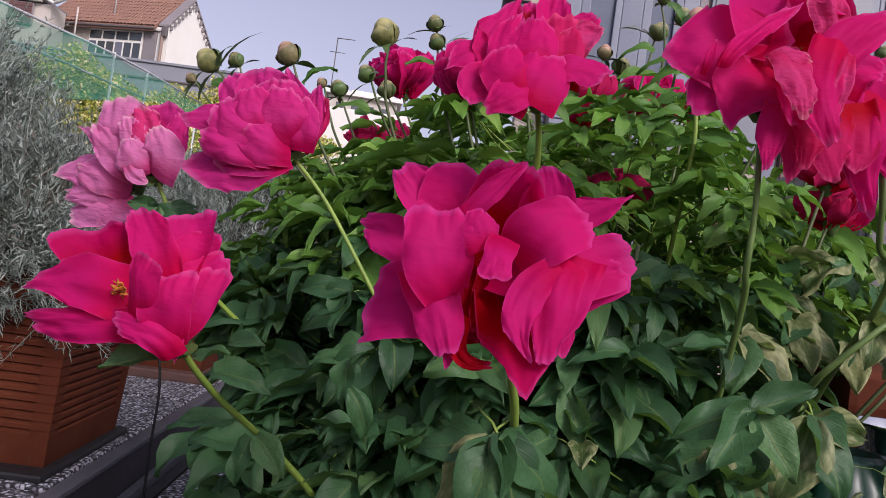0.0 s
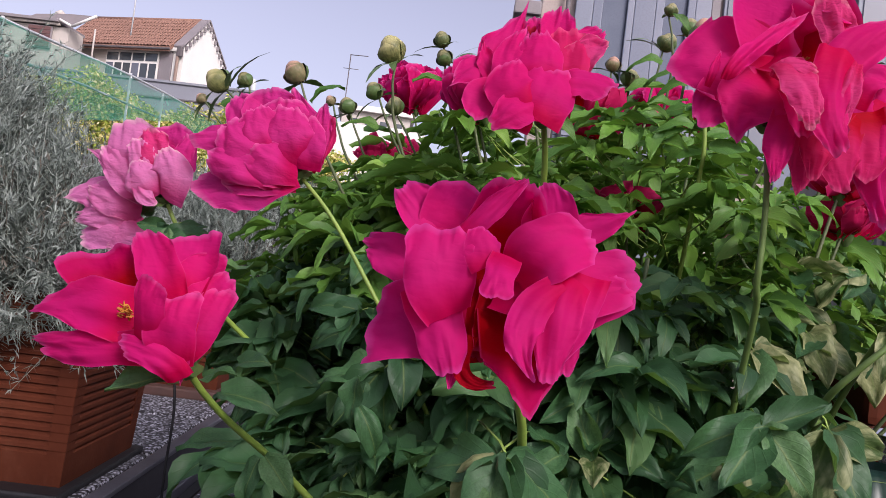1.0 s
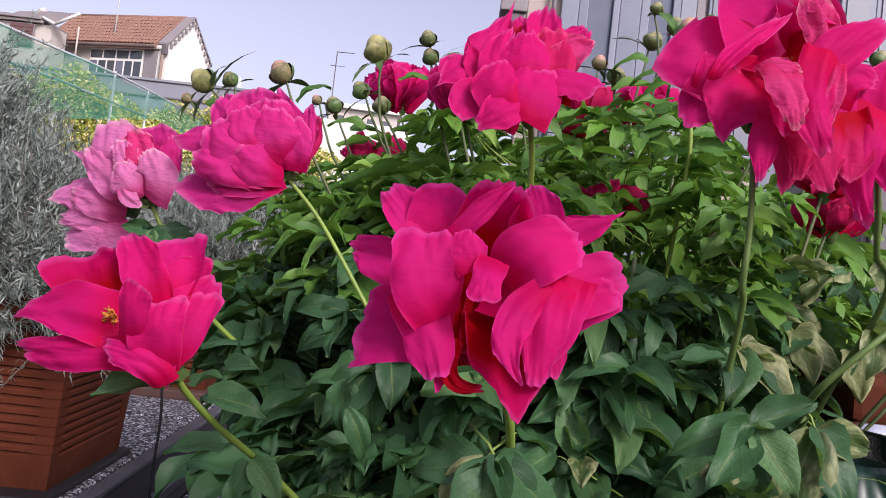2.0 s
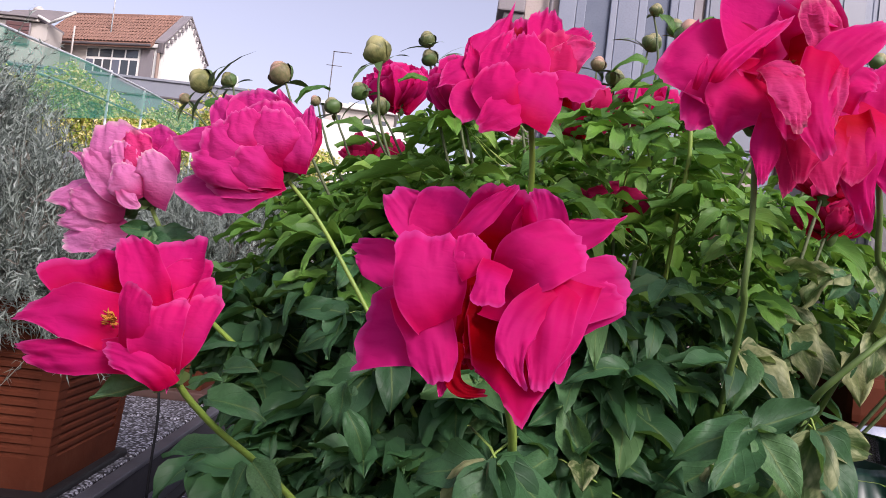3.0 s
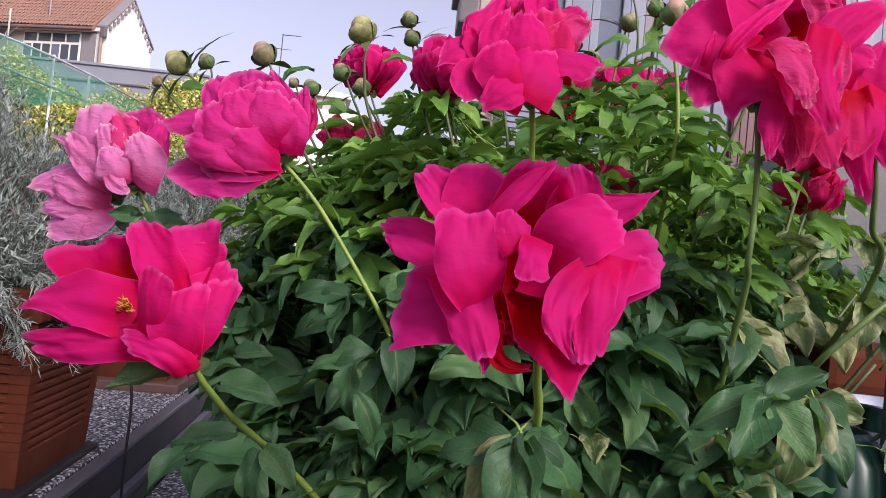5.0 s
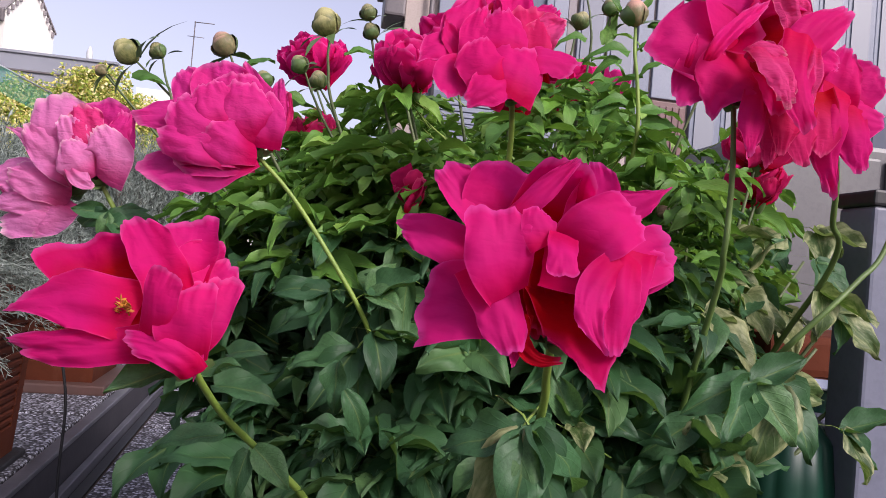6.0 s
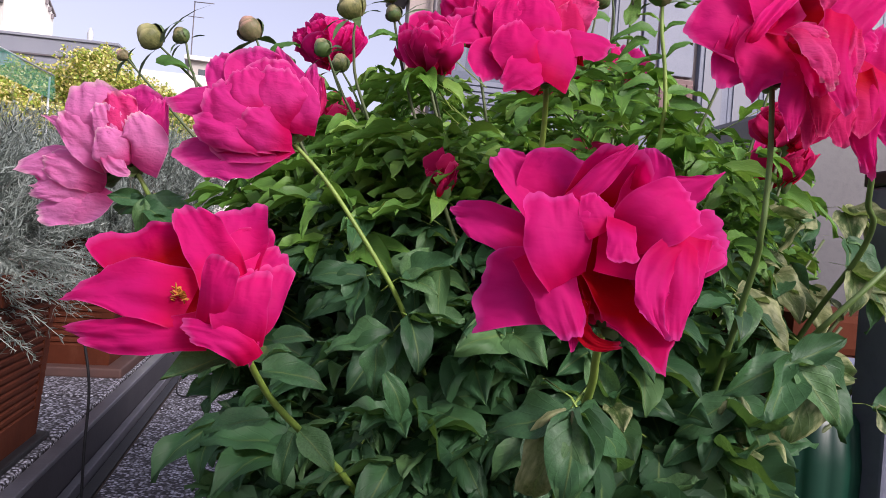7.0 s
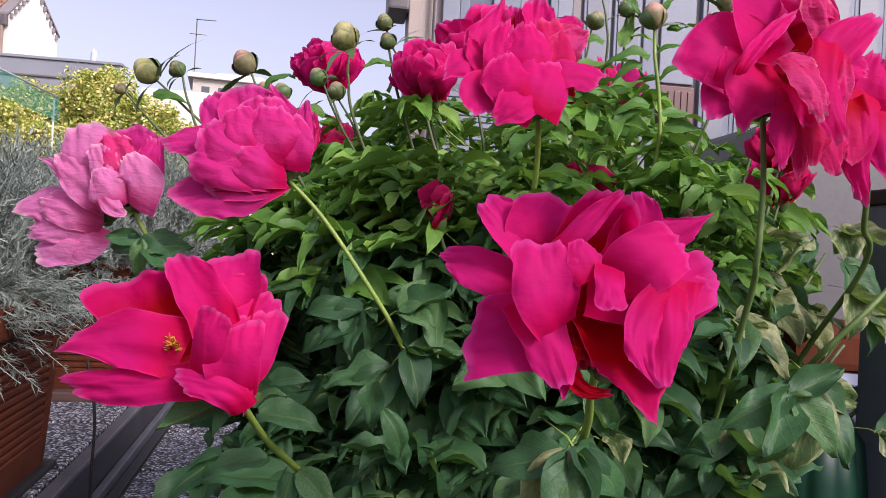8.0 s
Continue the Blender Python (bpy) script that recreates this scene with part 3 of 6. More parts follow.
part("vent", lathe("vent", [(0.05, 0), (0.05, 0.12), (0.02, 0.2), (0.001, 0.21)], M_PIPE, 8), parapet, m=pose(-0.45, 0.1, 3.36))

lowwall = thing("white_wall", pose(-2.6, 14.5, 0), "sunlit white garden wall beyond the shrubs", "wall")
part("wall", box("wall", (-1.2, 0, -0.06), (1.4, 0.2, 3.35), M_PLASTER, 0.01), lowwall)

tower = thing("flat_roof_house", pose(-3.1, 20.6, 0, 0, 0, 8), "cream rooftop block with small windows in the distance", "house")
part("wall", box("wall", (-0.95, 0.0, -0.06), (0.95, 1.6, 4.86), M_FRONT, 0.01), tower)
part("roof_slab", box("roof_slab", (-1.08, -0.15, 4.86), (1.08, 1.75, 4.98), M_PLASTER, 0.01), tower)
part("roof_block", box("roof_block", (-0.35, 0.3, 4.98), (0.85, 1.2, 5.12), M_PLASTER, 0.01), tower)
for i in range(4):
    part("window", box("window", (-0.72 + i * 0.42, -0.02, 4.30), (-0.52 + i * 0.42, -0.002, 4.66), M_PANE, 0.004), tower)

aerial = thing("tv_aerial", pose(-4.46, 22.78, 0), "thin rooftop television aerial on a mast", "aerial")
part("mast", tube("mast", [(0, 0, 0), (0, 0, 7.07)], 0.018, M_GUTTER, 6), aerial)
part("boom", tube("boom", [(-0.02, 0, 7.05), (0.56, -0.1, 7.03)], 0.013, M_GUTTER, 6), aerial)
part("boom", tube("boom_low", [(-0.18, 0, 6.62), (0.30, -0.06, 6.60)], 0.010, M_GUTTER, 6), aerial)

# ---- net fence ----
fence = thing("net_fence", pose(-3.18, 0, 0), "green shade net on a pale tubular frame", "fence")
for y in (2.9, 4.68, 6.48, 7.18, 8.6):
    part("post", tube("post", [(0, y, -0.06), (0, y, 1.72 + 0.074 * (y - 2.4) if y < 6 else 2.02)], 0.011, M_PIPE, 8), fence)
part("rail", tube("rail", [(0, 2.4, 1.72), (0, 4.68, 1.87), (0, 5.4, 1.92), (0, 6.48, 2.0), (0, 7.2, 2.03), (0, 8.7, 2.06)], 0.011, M_PIPE, 8), fence, "pale steel top rail")
part("rail", tube("rail_low", [(0, 2.4, 1.50), (0, 4.7, 1.65), (0, 5.76, 1.72), (0, 7.2, 1.77)], 0.010, M_PIPE, 8), fence, "pale steel middle rail")
nv, nf = [], []
NY, NZ = 60, 12
for i in range(NY + 1):
    y = 2.4 + 6.3 * i / NY
    for j in range(NZ + 1):
        hem = min(1.79, 0.74 + 0.21 * (y - 2.4)) + 0.02 * noise.noise(Vector((y * 2, 0, 5)))
        top = min(1.72 + 0.068 * (y - 2.4), 2.0 + 0.027 * (y - 6.48))
        z = hem + (top - hem) * j / NZ
        sag = 0.06 * noise.noise(Vector((y * 1.7, z * 2.2, 3.1))) * (1 - abs(j / NZ * 2 - 1) ** 3)
        nv.append((0.02 + sag, y, z - (0.03 * math.sin(y * 2.1) ** 2 if j == NZ else 0)))
for i in range(NY):
    for j in range(NZ):
        a = i * (NZ + 1) + j
        nf.append((a, a + 1, a + NZ + 2, a + NZ + 1))
part("net", mesh_of("net", nv, nf, M_NET, smooth=True), fence, "sagging green shade net")


# ---- shrubs behind the fence ----
def leaf_cloud(name, blobs, count, size, mat, seed):
    """Loose leaves scattered in uneven clumps."""
    r = random.Random(seed)
    vs, fs = [], []
    for _ in range(count):
        cx, cy, cz, rx, ry, rz = r.choice(blobs)
        d = Vector((r.gauss(0, 1), r.gauss(0, 1), r.gauss(0, 1))).normalized() * r.uniform(0.35, 1.06)
        p = Vector((cx + d.x * rx, cy + d.y * ry, cz + d.z * rz))
        p += Vector((noise.noise(p * 3.0), noise.noise(p * 3.0 + Vector((9, 0, 0))), noise.noise(p * 3.0 + Vector((0, 9, 0))))) * 0.22
        s = size * r.uniform(0.6, 1.3)
        a = Vector((r.gauss(0, 1), r.gauss(0, 1), r.gauss(0, 0.7) - 0.3)).normalized()
        b = a.orthogonal().normalized()
        b.rotate(Matrix.Rotation(r.uniform(0, 6.3), 3, a))
        n = a.cross(b)
        k = len(vs)
        vs += [p, p + a * s * 0.5 + b * s * 0.28 + n * s * 0.06, p + a * s, p + a * s * 0.5 - b * s * 0.28 + n * s * 0.06]
        fs += [(k, k + 1, k + 2), (k, k + 2, k + 3)]
    return mesh_of(name, vs, fs, mat)


def shrub(m, blobs, count, size, mats, seed, label):
    t = thing("shrub", m, label, "shrub")
    r = random.Random(seed)
    base = Vector((sum(b[0] for b in blobs) / len(blobs), sum(b[1] for b in blobs) / len(blobs), -0.06))
    part("trunk", tube("trunk", curve_pts([base, base + Vector((0.05, 0, 0.8)), base + Vector((0, 0.05, 1.6))], 6),
         [0.09 - 0.004 * i for i in range(13)], M_BARK, 8), t)
    for b in blobs:
        mid = base + Vector((0, 0, 1.0))
        end = Vector(b[:3])
        part("limb", tube("limb", curve_pts([mid, (mid + end) / 2 + Vector((r.uniform(-.15, .15), 0, -0.1)), end], 5), [0.045 - 0.0035 * i for i in range(11)], M_BARK, 6), t)
    for i, mat in enumerate(mats):
        part("foliage", leaf_cloud("foliage", blobs, count, size, mat, seed + i), t, kind="stuff")
    return t


shrub(pose(-3.3, 10.5, 0), [(-1.5, 0, 1.9, .6, .5, .55), (-0.8, 0.1, 2.1, .55, .5, .45), (0.05, 0, 2.3, .5, .45, .48), (0.55, 0, 2.0, .5, .45, .5), (-0.3, -0.2, 1.6, .8, .5, .6), (1.0, 0, 1.75, .45, .4, .5)],
      32000, 0.055, (M_YELLOW, M_LIME), 21, "golden leaved shrub in full sun behind the net")
shrub(pose(-5.6, 9.6, 0), [(-0.3, 0, 1.9, .6, .5, .6), (0.5, 0, 2.15, .5, .5, .5), (1.2, 0.1, 1.7, .6, .4, .55)],
      17000, 0.055, (M_LIME, M_YELLOW), 31, "lime green shrub seen through the net")


# ---- petals and flowers ----
def petal_mesh(claw, mid, tip, widths, point, cup, skew, ruffle, seed, mat, hint=(0, -1, 0), lip=0.10, nu=18, nv=18):
    """One petal. Its spine runs from the claw through the middle to the tip; widths are those at the claw, the middle and near the rim.
    point: 0 a broad square rim, 1 a single point; cup lifts the sides towards hint, the side it shows; skew makes one shoulder longer;
    lip turns the rim over."""
    a, m, b, hint = Vector(claw), Vector(mid), Vector(tip), Vector(hint)
    ctrl = m * 2 - (a + b) / 2
    length = (m - a).length + (b - m).length
    w0, w1, w2 = widths
    q = Vector((seed * 3.17 % 50, seed * 1.73 % 50, seed * 0.71 % 20))
    vs, uv, fs = [], [], []
    rk = random.Random(int(seed * 1000))
    rim_knots = [rk.uniform(-1, 1) for _ in range(8)]  # the rim's corners and nicks
    side_knots = [[rk.uniform(-1, 1) for _ in range(5)] for _ in range(2)]

    def between(knots, f):
        f = min(max(f, 0.0), 0.9999) * (len(knots) - 1)
        i0 = int(f)
        return knots[i0] + (knots[i0 + 1] - knots[i0]) * (f - i0)

    for i in range(nu + 1):
        u = i / nu
        for j in range(nv + 1):
            v = 2 * j / nv - 1
            edge = abs(v)
            reach = 1.03 - (0.05 + 0.50 * point) * edge ** (1.25 if point > 0.6 else 3.4) + skew * v
            reach += 0.045 * between(rim_knots, (v + 1) / 2) + 0.022 * noise.noise(Vector((v * 9, 1.3, 0)) + q)
            t = u * (1 + (reach - 1) * u ** 1.5)
            c = a * ((1 - t) ** 2) + ctrl * (2 * t * (1 - t)) + b * (t * t)
            tang = (ctrl - a) * (2 * (1 - t)) + (b - ctrl) * (2 * t)
            side = tang.cross(hint).normalized()
            n = side.cross(tang).normalized()
            if t < 0.5:
                k = t / 0.5
                w = w0 * 1.25 + (w1 - w0 * 1.25) * math.sin(k * math.pi / 2)
            else:
                k = min(1.2, (t - 0.5) / 0.36)
                w = w1 + (w2 - w1) * k * k * (1.6 - 0.6 * k)
            w *= 0.53 * (1 + 0.10 * between(side_knots[0 if v > 0 else 1], t) * min(1, edge * 1.5))
            rim = max(0.0, max(u, edge) - 0.80) / 0.20
            frill = noise.noise(Vector((v * 6.5, u * 6.0, 11)) + q) * max(0.0, max(u, edge * 0.8) - 0.4) ** 1.3
            pleat = (0.25 - abs(noise.noise(Vector((v * 2.8 + 0.6 * u, u * 0.9, 15)) + q))) * (0.3 + u)
            swell = noise.noise(Vector((u * 2.0, v * 1.6, 7)) + q) * math.sin(math.pi * min(1, 0.2 + 0.7 * u))
            crumple = noise.noise(Vector((u * 6.5, v * 6.0, 2)) + q) * 0.30 * u
            h = cup * w * v * v + ruffle * length * (1.3 * swell + 2.0 * frill + 0.35 * pleat + 1.6 * crumple)
            h += lip * w * rim * rim * (0.2 + 1.6 * noise.noise(Vector((v * 2, u * 2, 21)) + q))
            vs.append(c + side * (w * v) + n * h)
            uv.append((u, (v + 1) / 2))
    k = nv + 1
    for i in range(nu):
        for j in range(nv):
            b0 = i * k + j
            fs.append((b0, b0 + 1, b0 + k + 1, b0 + k))
    return mesh_of("petal", vs, fs, mat, uv, True)


def calyx_mesh(at_point, down, r=0.009):
    """Small green cup under the petals with pointed sepals."""
    down = Vector(down).normalized()
    side = down.orthogonal().normalized()
    vs, fs = [], []
    for i, (t, rad) in enumerate(((0.014, 0.3), (0.008, 0.8), (0.0, 1.05), (-0.008, 0.9))):
        for j in range(8):
            d = side.copy()
            d.rotate(Matrix.Rotation(j * math.pi / 4, 3, down))
            vs.append(Vector(at_point) + down * t + d * (rad * r))
        if i:
            for j in range(8):
                b = i * 8
                fs.append((b - 8 + j, b - 8 + (j + 1) % 8, b + (j + 1) % 8, b + j))
    for q in range(5):
        d = side.copy()
        d.rotate(Matrix.Rotation(q * 1.2566, 3, down))
        e = down.cross(d)
        o = Vector(at_point) + d * r * 0.7
        b = len(vs)
        vs += [o - e * r * 0.6, o + e * r * 0.6, o + d * r * 0.9 + e * r * 0.5 - down * r * 0.3, o + d * r * 0.9 - e * r * 0.5 - down * r * 0.3, o + d * r * 1.5 - down * r * 0.9]
        fs += [(b, b + 1, b + 2, b + 3), (b + 3, b + 2, b + 4)]
    return mesh_of("calyx", vs, fs, M_SEPAL, smooth=True)


def stamen_mesh(centre, face, spread, length, count, seed):
    r = random.Random(seed)
    vs, fs = [], []
    face = Vector(face).normalized()
    for _ in range(count):
        o = Vector(centre) + Vector((r.gauss(0, 1), r.gauss(0, 1), r.gauss(0, 1))) * spread * 0.4
        d = (face + Vector((r.gauss(0, 0.45), r.gauss(0, 0.45), r.gauss(0, 0.45)))).normalized()
        e = d.orthogonal().normalized() * 0.0004
        f = d.cross(e)
        t = o + d * length * r.uniform(0.6, 1.1)
        b = len(vs)
        vs += [o + e, o - e * 0.5 + f, o - e * 0.5 - f, t + e * 1.6, t - e * 0.8 + f * 1.6, t - e * 0.8 - f * 1.6, t + d * 0.0022]
        fs += [(b, b + 1, b + 4, b + 3), (b + 1, b + 2, b + 5, b + 4), (b + 2, b, b + 3, b + 5), (b + 3, b + 4, b + 6), (b + 4, b + 5, b + 6), (b + 5, b + 3, b + 6)]
    return mesh_of("stamen_tuft", vs, fs, M_STAMEN)


VIEW_TILT = -6.26  # degrees, follows the camera's roll so the far flowers fit its view
bush = thing("peony_bush", pose(0, 0, 0), "leafy peony bush full of magenta double flowers and buds", "peony")


class Flower:
    """A flower of the bush: where its heart is, its petals' colour and how crumpled they are. Petals are told in centimetres from the heart."""

    def __init__(self, place, mat, seed, ruffle, label, calyx, down=(0.1, 0.8, -0.6)):
        self.ob = part("flower", calyx_mesh([c / 100 for c in calyx], down), bush, label, pose(*place))
        self.mat, self.seed, self.ruffle = mat, seed, ruffle


def petal(flower, claw, mid, tip, widths, point, cup, skew, mat=None, up=0.3):
    """up: how far the shown side leans to the sky."""
    flower.seed += 1.37
    me = petal_mesh([c / 100 for c in claw], [c / 100 for c in mid], [c / 100 for c in tip], [w / 100 for w in widths], point, cup, skew,
                    flower.ruffle * (1.5 if mat is M_CRINKLE else 1.0), flower.seed, mat or flower.mat, (0, -1, up))
    return part("petal", me, flower.ob)


def double_flower(place, base, radii, count, mat, seed, label, ruffle=0.07, width=0.85, bottom=-0.35):
    """A full round flower: petals rise from the base and wrap a ball of the given radii, in centimetres."""
    r = random.Random(seed)
    fl = part("flower", calyx_mesh([c / 100 for c in base], (base[0], base[1], base[2])), bush, label, pose(*place, 0, VIEW_TILT, 0))
    b = Vector(base) / 100
    rad = Vector(radii) / 100
    mean = (rad.x + rad.z) / 2
    axis = -Vector(base).normalized()
    done = 0
    while done < count:
        f = (done + 0.5) / count
        d = Vector((r.gauss(0, 1), r.gauss(0, 1), r.gauss(0, 1))).normalized()
        lean = d.dot(axis)
        if lean < bottom + 0.5 * r.random():
            continue
        shell = 0.62 + 0.36 * f ** 0.5 + 0.14 * r.random() if lean > 0.3 else 0.9 + 0.2 * r.random()
        tip = Vector((d.x * rad.x, d.y * rad.y, d.z * rad.z)) * shell
        hint = (Vector((d.x, d.y, d.z)) * 0.9 - axis * 0.25 + Vector((0, -0.15, 0)) + Vector((r.gauss(0, 1), r.gauss(0, 1), r.gauss(0, 1))) * 0.33).normalized()
        claw = b + Vector((r.gauss(0, 1), r.gauss(0, 1), r.gauss(0, 1))) * 0.004
        wide = mean * width * r.uniform(0.85, 1.4)
        mid = (claw + tip) / 2 + hint * (tip - claw).length * r.uniform(0.08, 0.28)
        part("petal", petal_mesh(claw, mid, tip, (wide * 0.5, wide, wide * r.uniform(0.75, 1.05)), r.uniform(0.15, 0.7), r.uniform(-0.6, 0.25), r.uniform(-0.15, 0.15),
             ruffle, seed * 7.1 + done * 1.61, mat, hint, 0.10, 11, 12), fl)
        done += 1
    return fl


# wide open flower in front of the bush
star = Flower((0.0346, 0.419, 0.5446), M_FLAME, 3, 0.055, "wide open magenta flower with jagged petals", (1.3, -0.2, -2.6))
petal(star, (1.15, 0.00, -2.66), (0.22, 0.50, 1.64), (-0.01, 0.00, 4.79), (4.41, 6.61, 3.78), 0.2, 0.1, 0, M_HEART)
petal(star, (-2.37, -0.50, 3.22), (-2.87, -0.80, 4.87), (-2.59, -1.60, 6.47), (2.73, 3.63, 3.75), 0.1, 0.15, 0.1)
petal(star, (-2.68, -0.60, 3.18), (-4.33, -0.80, 4.55), (-6.00, -0.80, 6.02), (2.35, 2.59, 2.04), 0.25, 0.2, 0)
petal(star, (-0.20, 0.00, 0.96), (-0.07, -1.20, 4.08), (0.16, -3.80, 6.73), (2.58, 4.29, 3.55), 0.1, 0.35, 0, M_BLUSH)
petal(star, (1.39, -1.50, 2.40), (2.07, -2.40, 4.87), (1.66, -3.20, 6.91), (2.21, 2.79, 1.92), 0.3, 0.3, -0.05)
petal(star, (-2.68, -3.40, 3.32), (-1.20, -3.90, 4.97), (0.48, -4.30, 6.81), (0.85, 1.24, 0.79), 0.4, -0.2, 0)
petal(star, (1.21, -2.00, 3.58), (4.02, -2.40, 4.73), (6.39, -2.60, 6.06), (2.36, 1.95, 1.18), 0.8, 0.15, 0.1)
petal(star, (0.58, -1.20, 0.31), (1.53, -4.20, -2.14), (1.82, -6.90, -4.86), (2.89, 4.10, 2.95), 0.85, 0.2, 0.05, M_BLUSH)
petal(star, (1.90, -2.00, 0.05), (2.88, -3.50, -1.05), (3.28, -4.60, -2.59), (1.96, 2.35, 1.79), 0.3, 0.1, 0)
petal(star, (2.26, -1.50, 0.06), (3.63, -2.00, -0.65), (4.62, -2.40, -0.74), (1.96, 1.96, 1.31), 0.3, 0.2, 0)
petal(star, (-0.32, -2.00, 1.14), (2.96, -3.00, 1.49), (6.86, -2.30, 2.34), (1.79, 3.33, 3.33), 0.3, 0.2, -0.1)
petal(star, (3.56, -2.50, 0.71), (4.92, -2.80, 1.33), (6.32, -2.70, 2.14), (1.94, 2.77, 2.47), 0.2, -0.2, 0.1)
petal(star, (0.59, -3.00, 1.71), (1.87, -4.80, 3.33), (4.00, -3.80, 4.30), (1.43, 3.32, 3.09), 0.2, 0.15, 0.05)
petal(star, (4.18, -3.80, 2.42), (3.62, -4.60, 0.39), (2.83, -5.00, -2.31), (1.94, 2.22, 1.55), 0.4, 0.1, 0)
petal(star, (3.24, -4.60, 2.09), (2.67, -5.80, -0.06), (2.54, -6.20, -2.81), (1.77, 2.25, 1.66), 0.6, -0.25, 0)
petal(star, (2.82, -5.20, 1.77), (1.12, -6.40, -0.34), (1.68, -7.20, -2.72), (1.15, 1.72, 1.36), 0.7, -0.2, 0.1)
petal(star, (-1.19, -0.80, 2.42), (-1.13, -1.20, -0.04), (-1.06, -3.00, -2.58), (2.05, 2.51, 2.05), 0.2, 0.3, 0, M_HEART)
petal(star, (0.28, -1.00, 1.66), (0.19, -1.50, -0.48), (-0.23, -3.60, -2.42), (2.30, 2.88, 2.59), 0.2, 0.3, 0, M_HEART)
petal(star, (-1.49, -3.20, -1.45), (-1.58, -4.40, -3.27), (-0.12, -5.40, -3.57), (0.77, 0.82, 0.66), 0.4, 0.3, 0, M_HEART)
petal(star, (-1.83, -3.40, -2.05), (-2.02, -4.00, -3.15), (-2.10, -4.40, -4.09), (0.79, 0.68, 0.45), 0.5, 0.2, 0)
petal(star, (-1.74, -2.40, -0.95), (-4.12, -2.60, -0.98), (-6.58, -1.60, -1.51), (2.54, 4.18, 4.12), 0.08, 0.1, -0.12)
petal(star, (-3.67, -0.80, 1.04), (-5.92, -0.20, 2.25), (-7.90, 1.00, 2.70), (2.58, 2.58, 1.74), 0.4, 0.2, 0.1)
petal(star, (-4.04, -3.00, 1.02), (-2.97, -4.00, -1.13), (-2.19, -4.60, -3.32), (2.24, 2.63, 1.96), 0.35, -0.2, 0)
petal(star, (-2.53, -4.00, -0.50), (-3.28, -4.50, 1.64), (-3.50, -3.70, 3.85), (1.89, 3.44, 3.56), 0.2, 0.05, 0.05)
petal(star, (-0.91, -4.60, 2.17), (-1.36, -4.40, 3.20), (-1.33, -4.00, 4.05), (1.31, 1.77, 1.48), 0.2, -0.2, 0)
petal(star, (-0.01, -4.60, 2.90), (-0.31, -5.60, 1.85), (-0.44, -6.20, 0.81), (1.18, 1.50, 1.61), 0.12, -0.2, 0)
# open cup by the planter
cup = Flower((-0.1943, 0.487, 0.5076), M_HOT, 11, 0.05, "open magenta cup flower showing yellow stamens", (3.1, 0.2, -2.8))
petal(cup, (2.13, 0.80, -2.42), (1.25, 1.80, -0.15), (0.78, 2.20, 2.28), (2.68, 4.59, 3.06), 0.2, 0.2, 0, M_HEART)
petal(cup, (-0.50, 1.20, 0.17), (-2.70, 1.80, 1.95), (-4.36, 2.10, 4.00), (2.82, 4.73, 5.19), 0.06, 0.3, -0.12, M_BLUSH)
petal(cup, (2.09, 1.50, 1.68), (2.86, 2.00, 3.29), (3.64, 2.40, 4.70), (2.30, 2.84, 2.15), 0.2, 0.3, 0.1)
petal(cup, (1.98, 0.80, 1.69), (2.12, 1.80, 3.59), (1.78, 2.50, 5.78), (2.46, 3.69, 3.85), 0.06, 0.3, 0)
petal(cup, (-0.23, -0.30, -0.30), (-3.73, -0.30, 0.32), (-7.95, 1.00, -0.61), (2.99, 3.51, 2.24), 0.75, 0.15, 0.1, up=0.4)
petal(cup, (1.81, -0.50, 1.16), (0.48, 0.40, 3.39), (-1.27, 1.60, 5.57), (2.27, 2.87, 2.57), 0.4, 0.25, -0.1)
petal(cup, (2.60, 0.00, 0.68), (3.77, 0.60, 1.53), (4.85, 1.50, 3.26), (2.26, 2.64, 2.11), 0.25, 0.2, 0)
petal(cup, (1.04, -1.80, -1.68), (-2.57, -1.20, -2.17), (-7.07, 0.80, -2.83), (1.86, 2.23, 2.01), 0.25, -0.25, 0.1, up=0.3)
petal(cup, (3.08, -0.50, -2.16), (3.76, -0.20, 0.02), (4.34, 0.80, 2.19), (1.64, 2.98, 3.05), 0.15, 0.2, 0.1)
petal(cup, (1.60, -2.50, -1.47), (1.74, -4.00, 0.79), (2.18, -4.50, 2.72), (1.66, 1.86, 1.93), 0.15, -0.5, 0)
petal(cup, (3.49, -2.00, -2.78), (3.16, -3.40, -0.34), (3.13, -3.00, 1.87), (1.51, 3.09, 3.16), 0.1, -0.2, 0.15)
petal(cup, (3.88, -2.20, -3.34), (2.53, -3.20, -1.98), (-0.02, -2.60, -1.65), (1.18, 1.66, 1.59), 0.1, -0.2, 0.1, up=0.3)
petal(cup, (3.94, -2.00, 0.38), (3.90, -2.30, -1.50), (3.80, -1.90, -3.60), (0.77, 0.91, 0.49), 0.6, -0.4, 0)
# wilting flower high over the bush
ragged = Flower((0.2389, 0.551, 0.732), M_HOT, 23, 0.055, "ragged magenta flower with wilting hanging petals", (-2.0, -0.2, -2.8))
petal(ragged, (-0.02, 1.00, 1.72), (-1.48, 0.00, 3.59), (-1.51, -1.00, 5.80), (4.88, 7.72, 8.13), 0.1, 0.3, 0.02)
petal(ragged, (0.23, 0.50, -0.95), (-0.30, 1.00, 2.33), (-1.55, -1.30, 4.44), (4.45, 8.08, 8.65), 0.1, 0.45, 0, M_BLUSH)
petal(ragged, (-0.67, 0.00, -0.33), (-5.51, -1.00, 0.53), (-9.23, -0.20, -0.12), (4.12, 6.85, 4.37), 0.6, 0.12, 0)
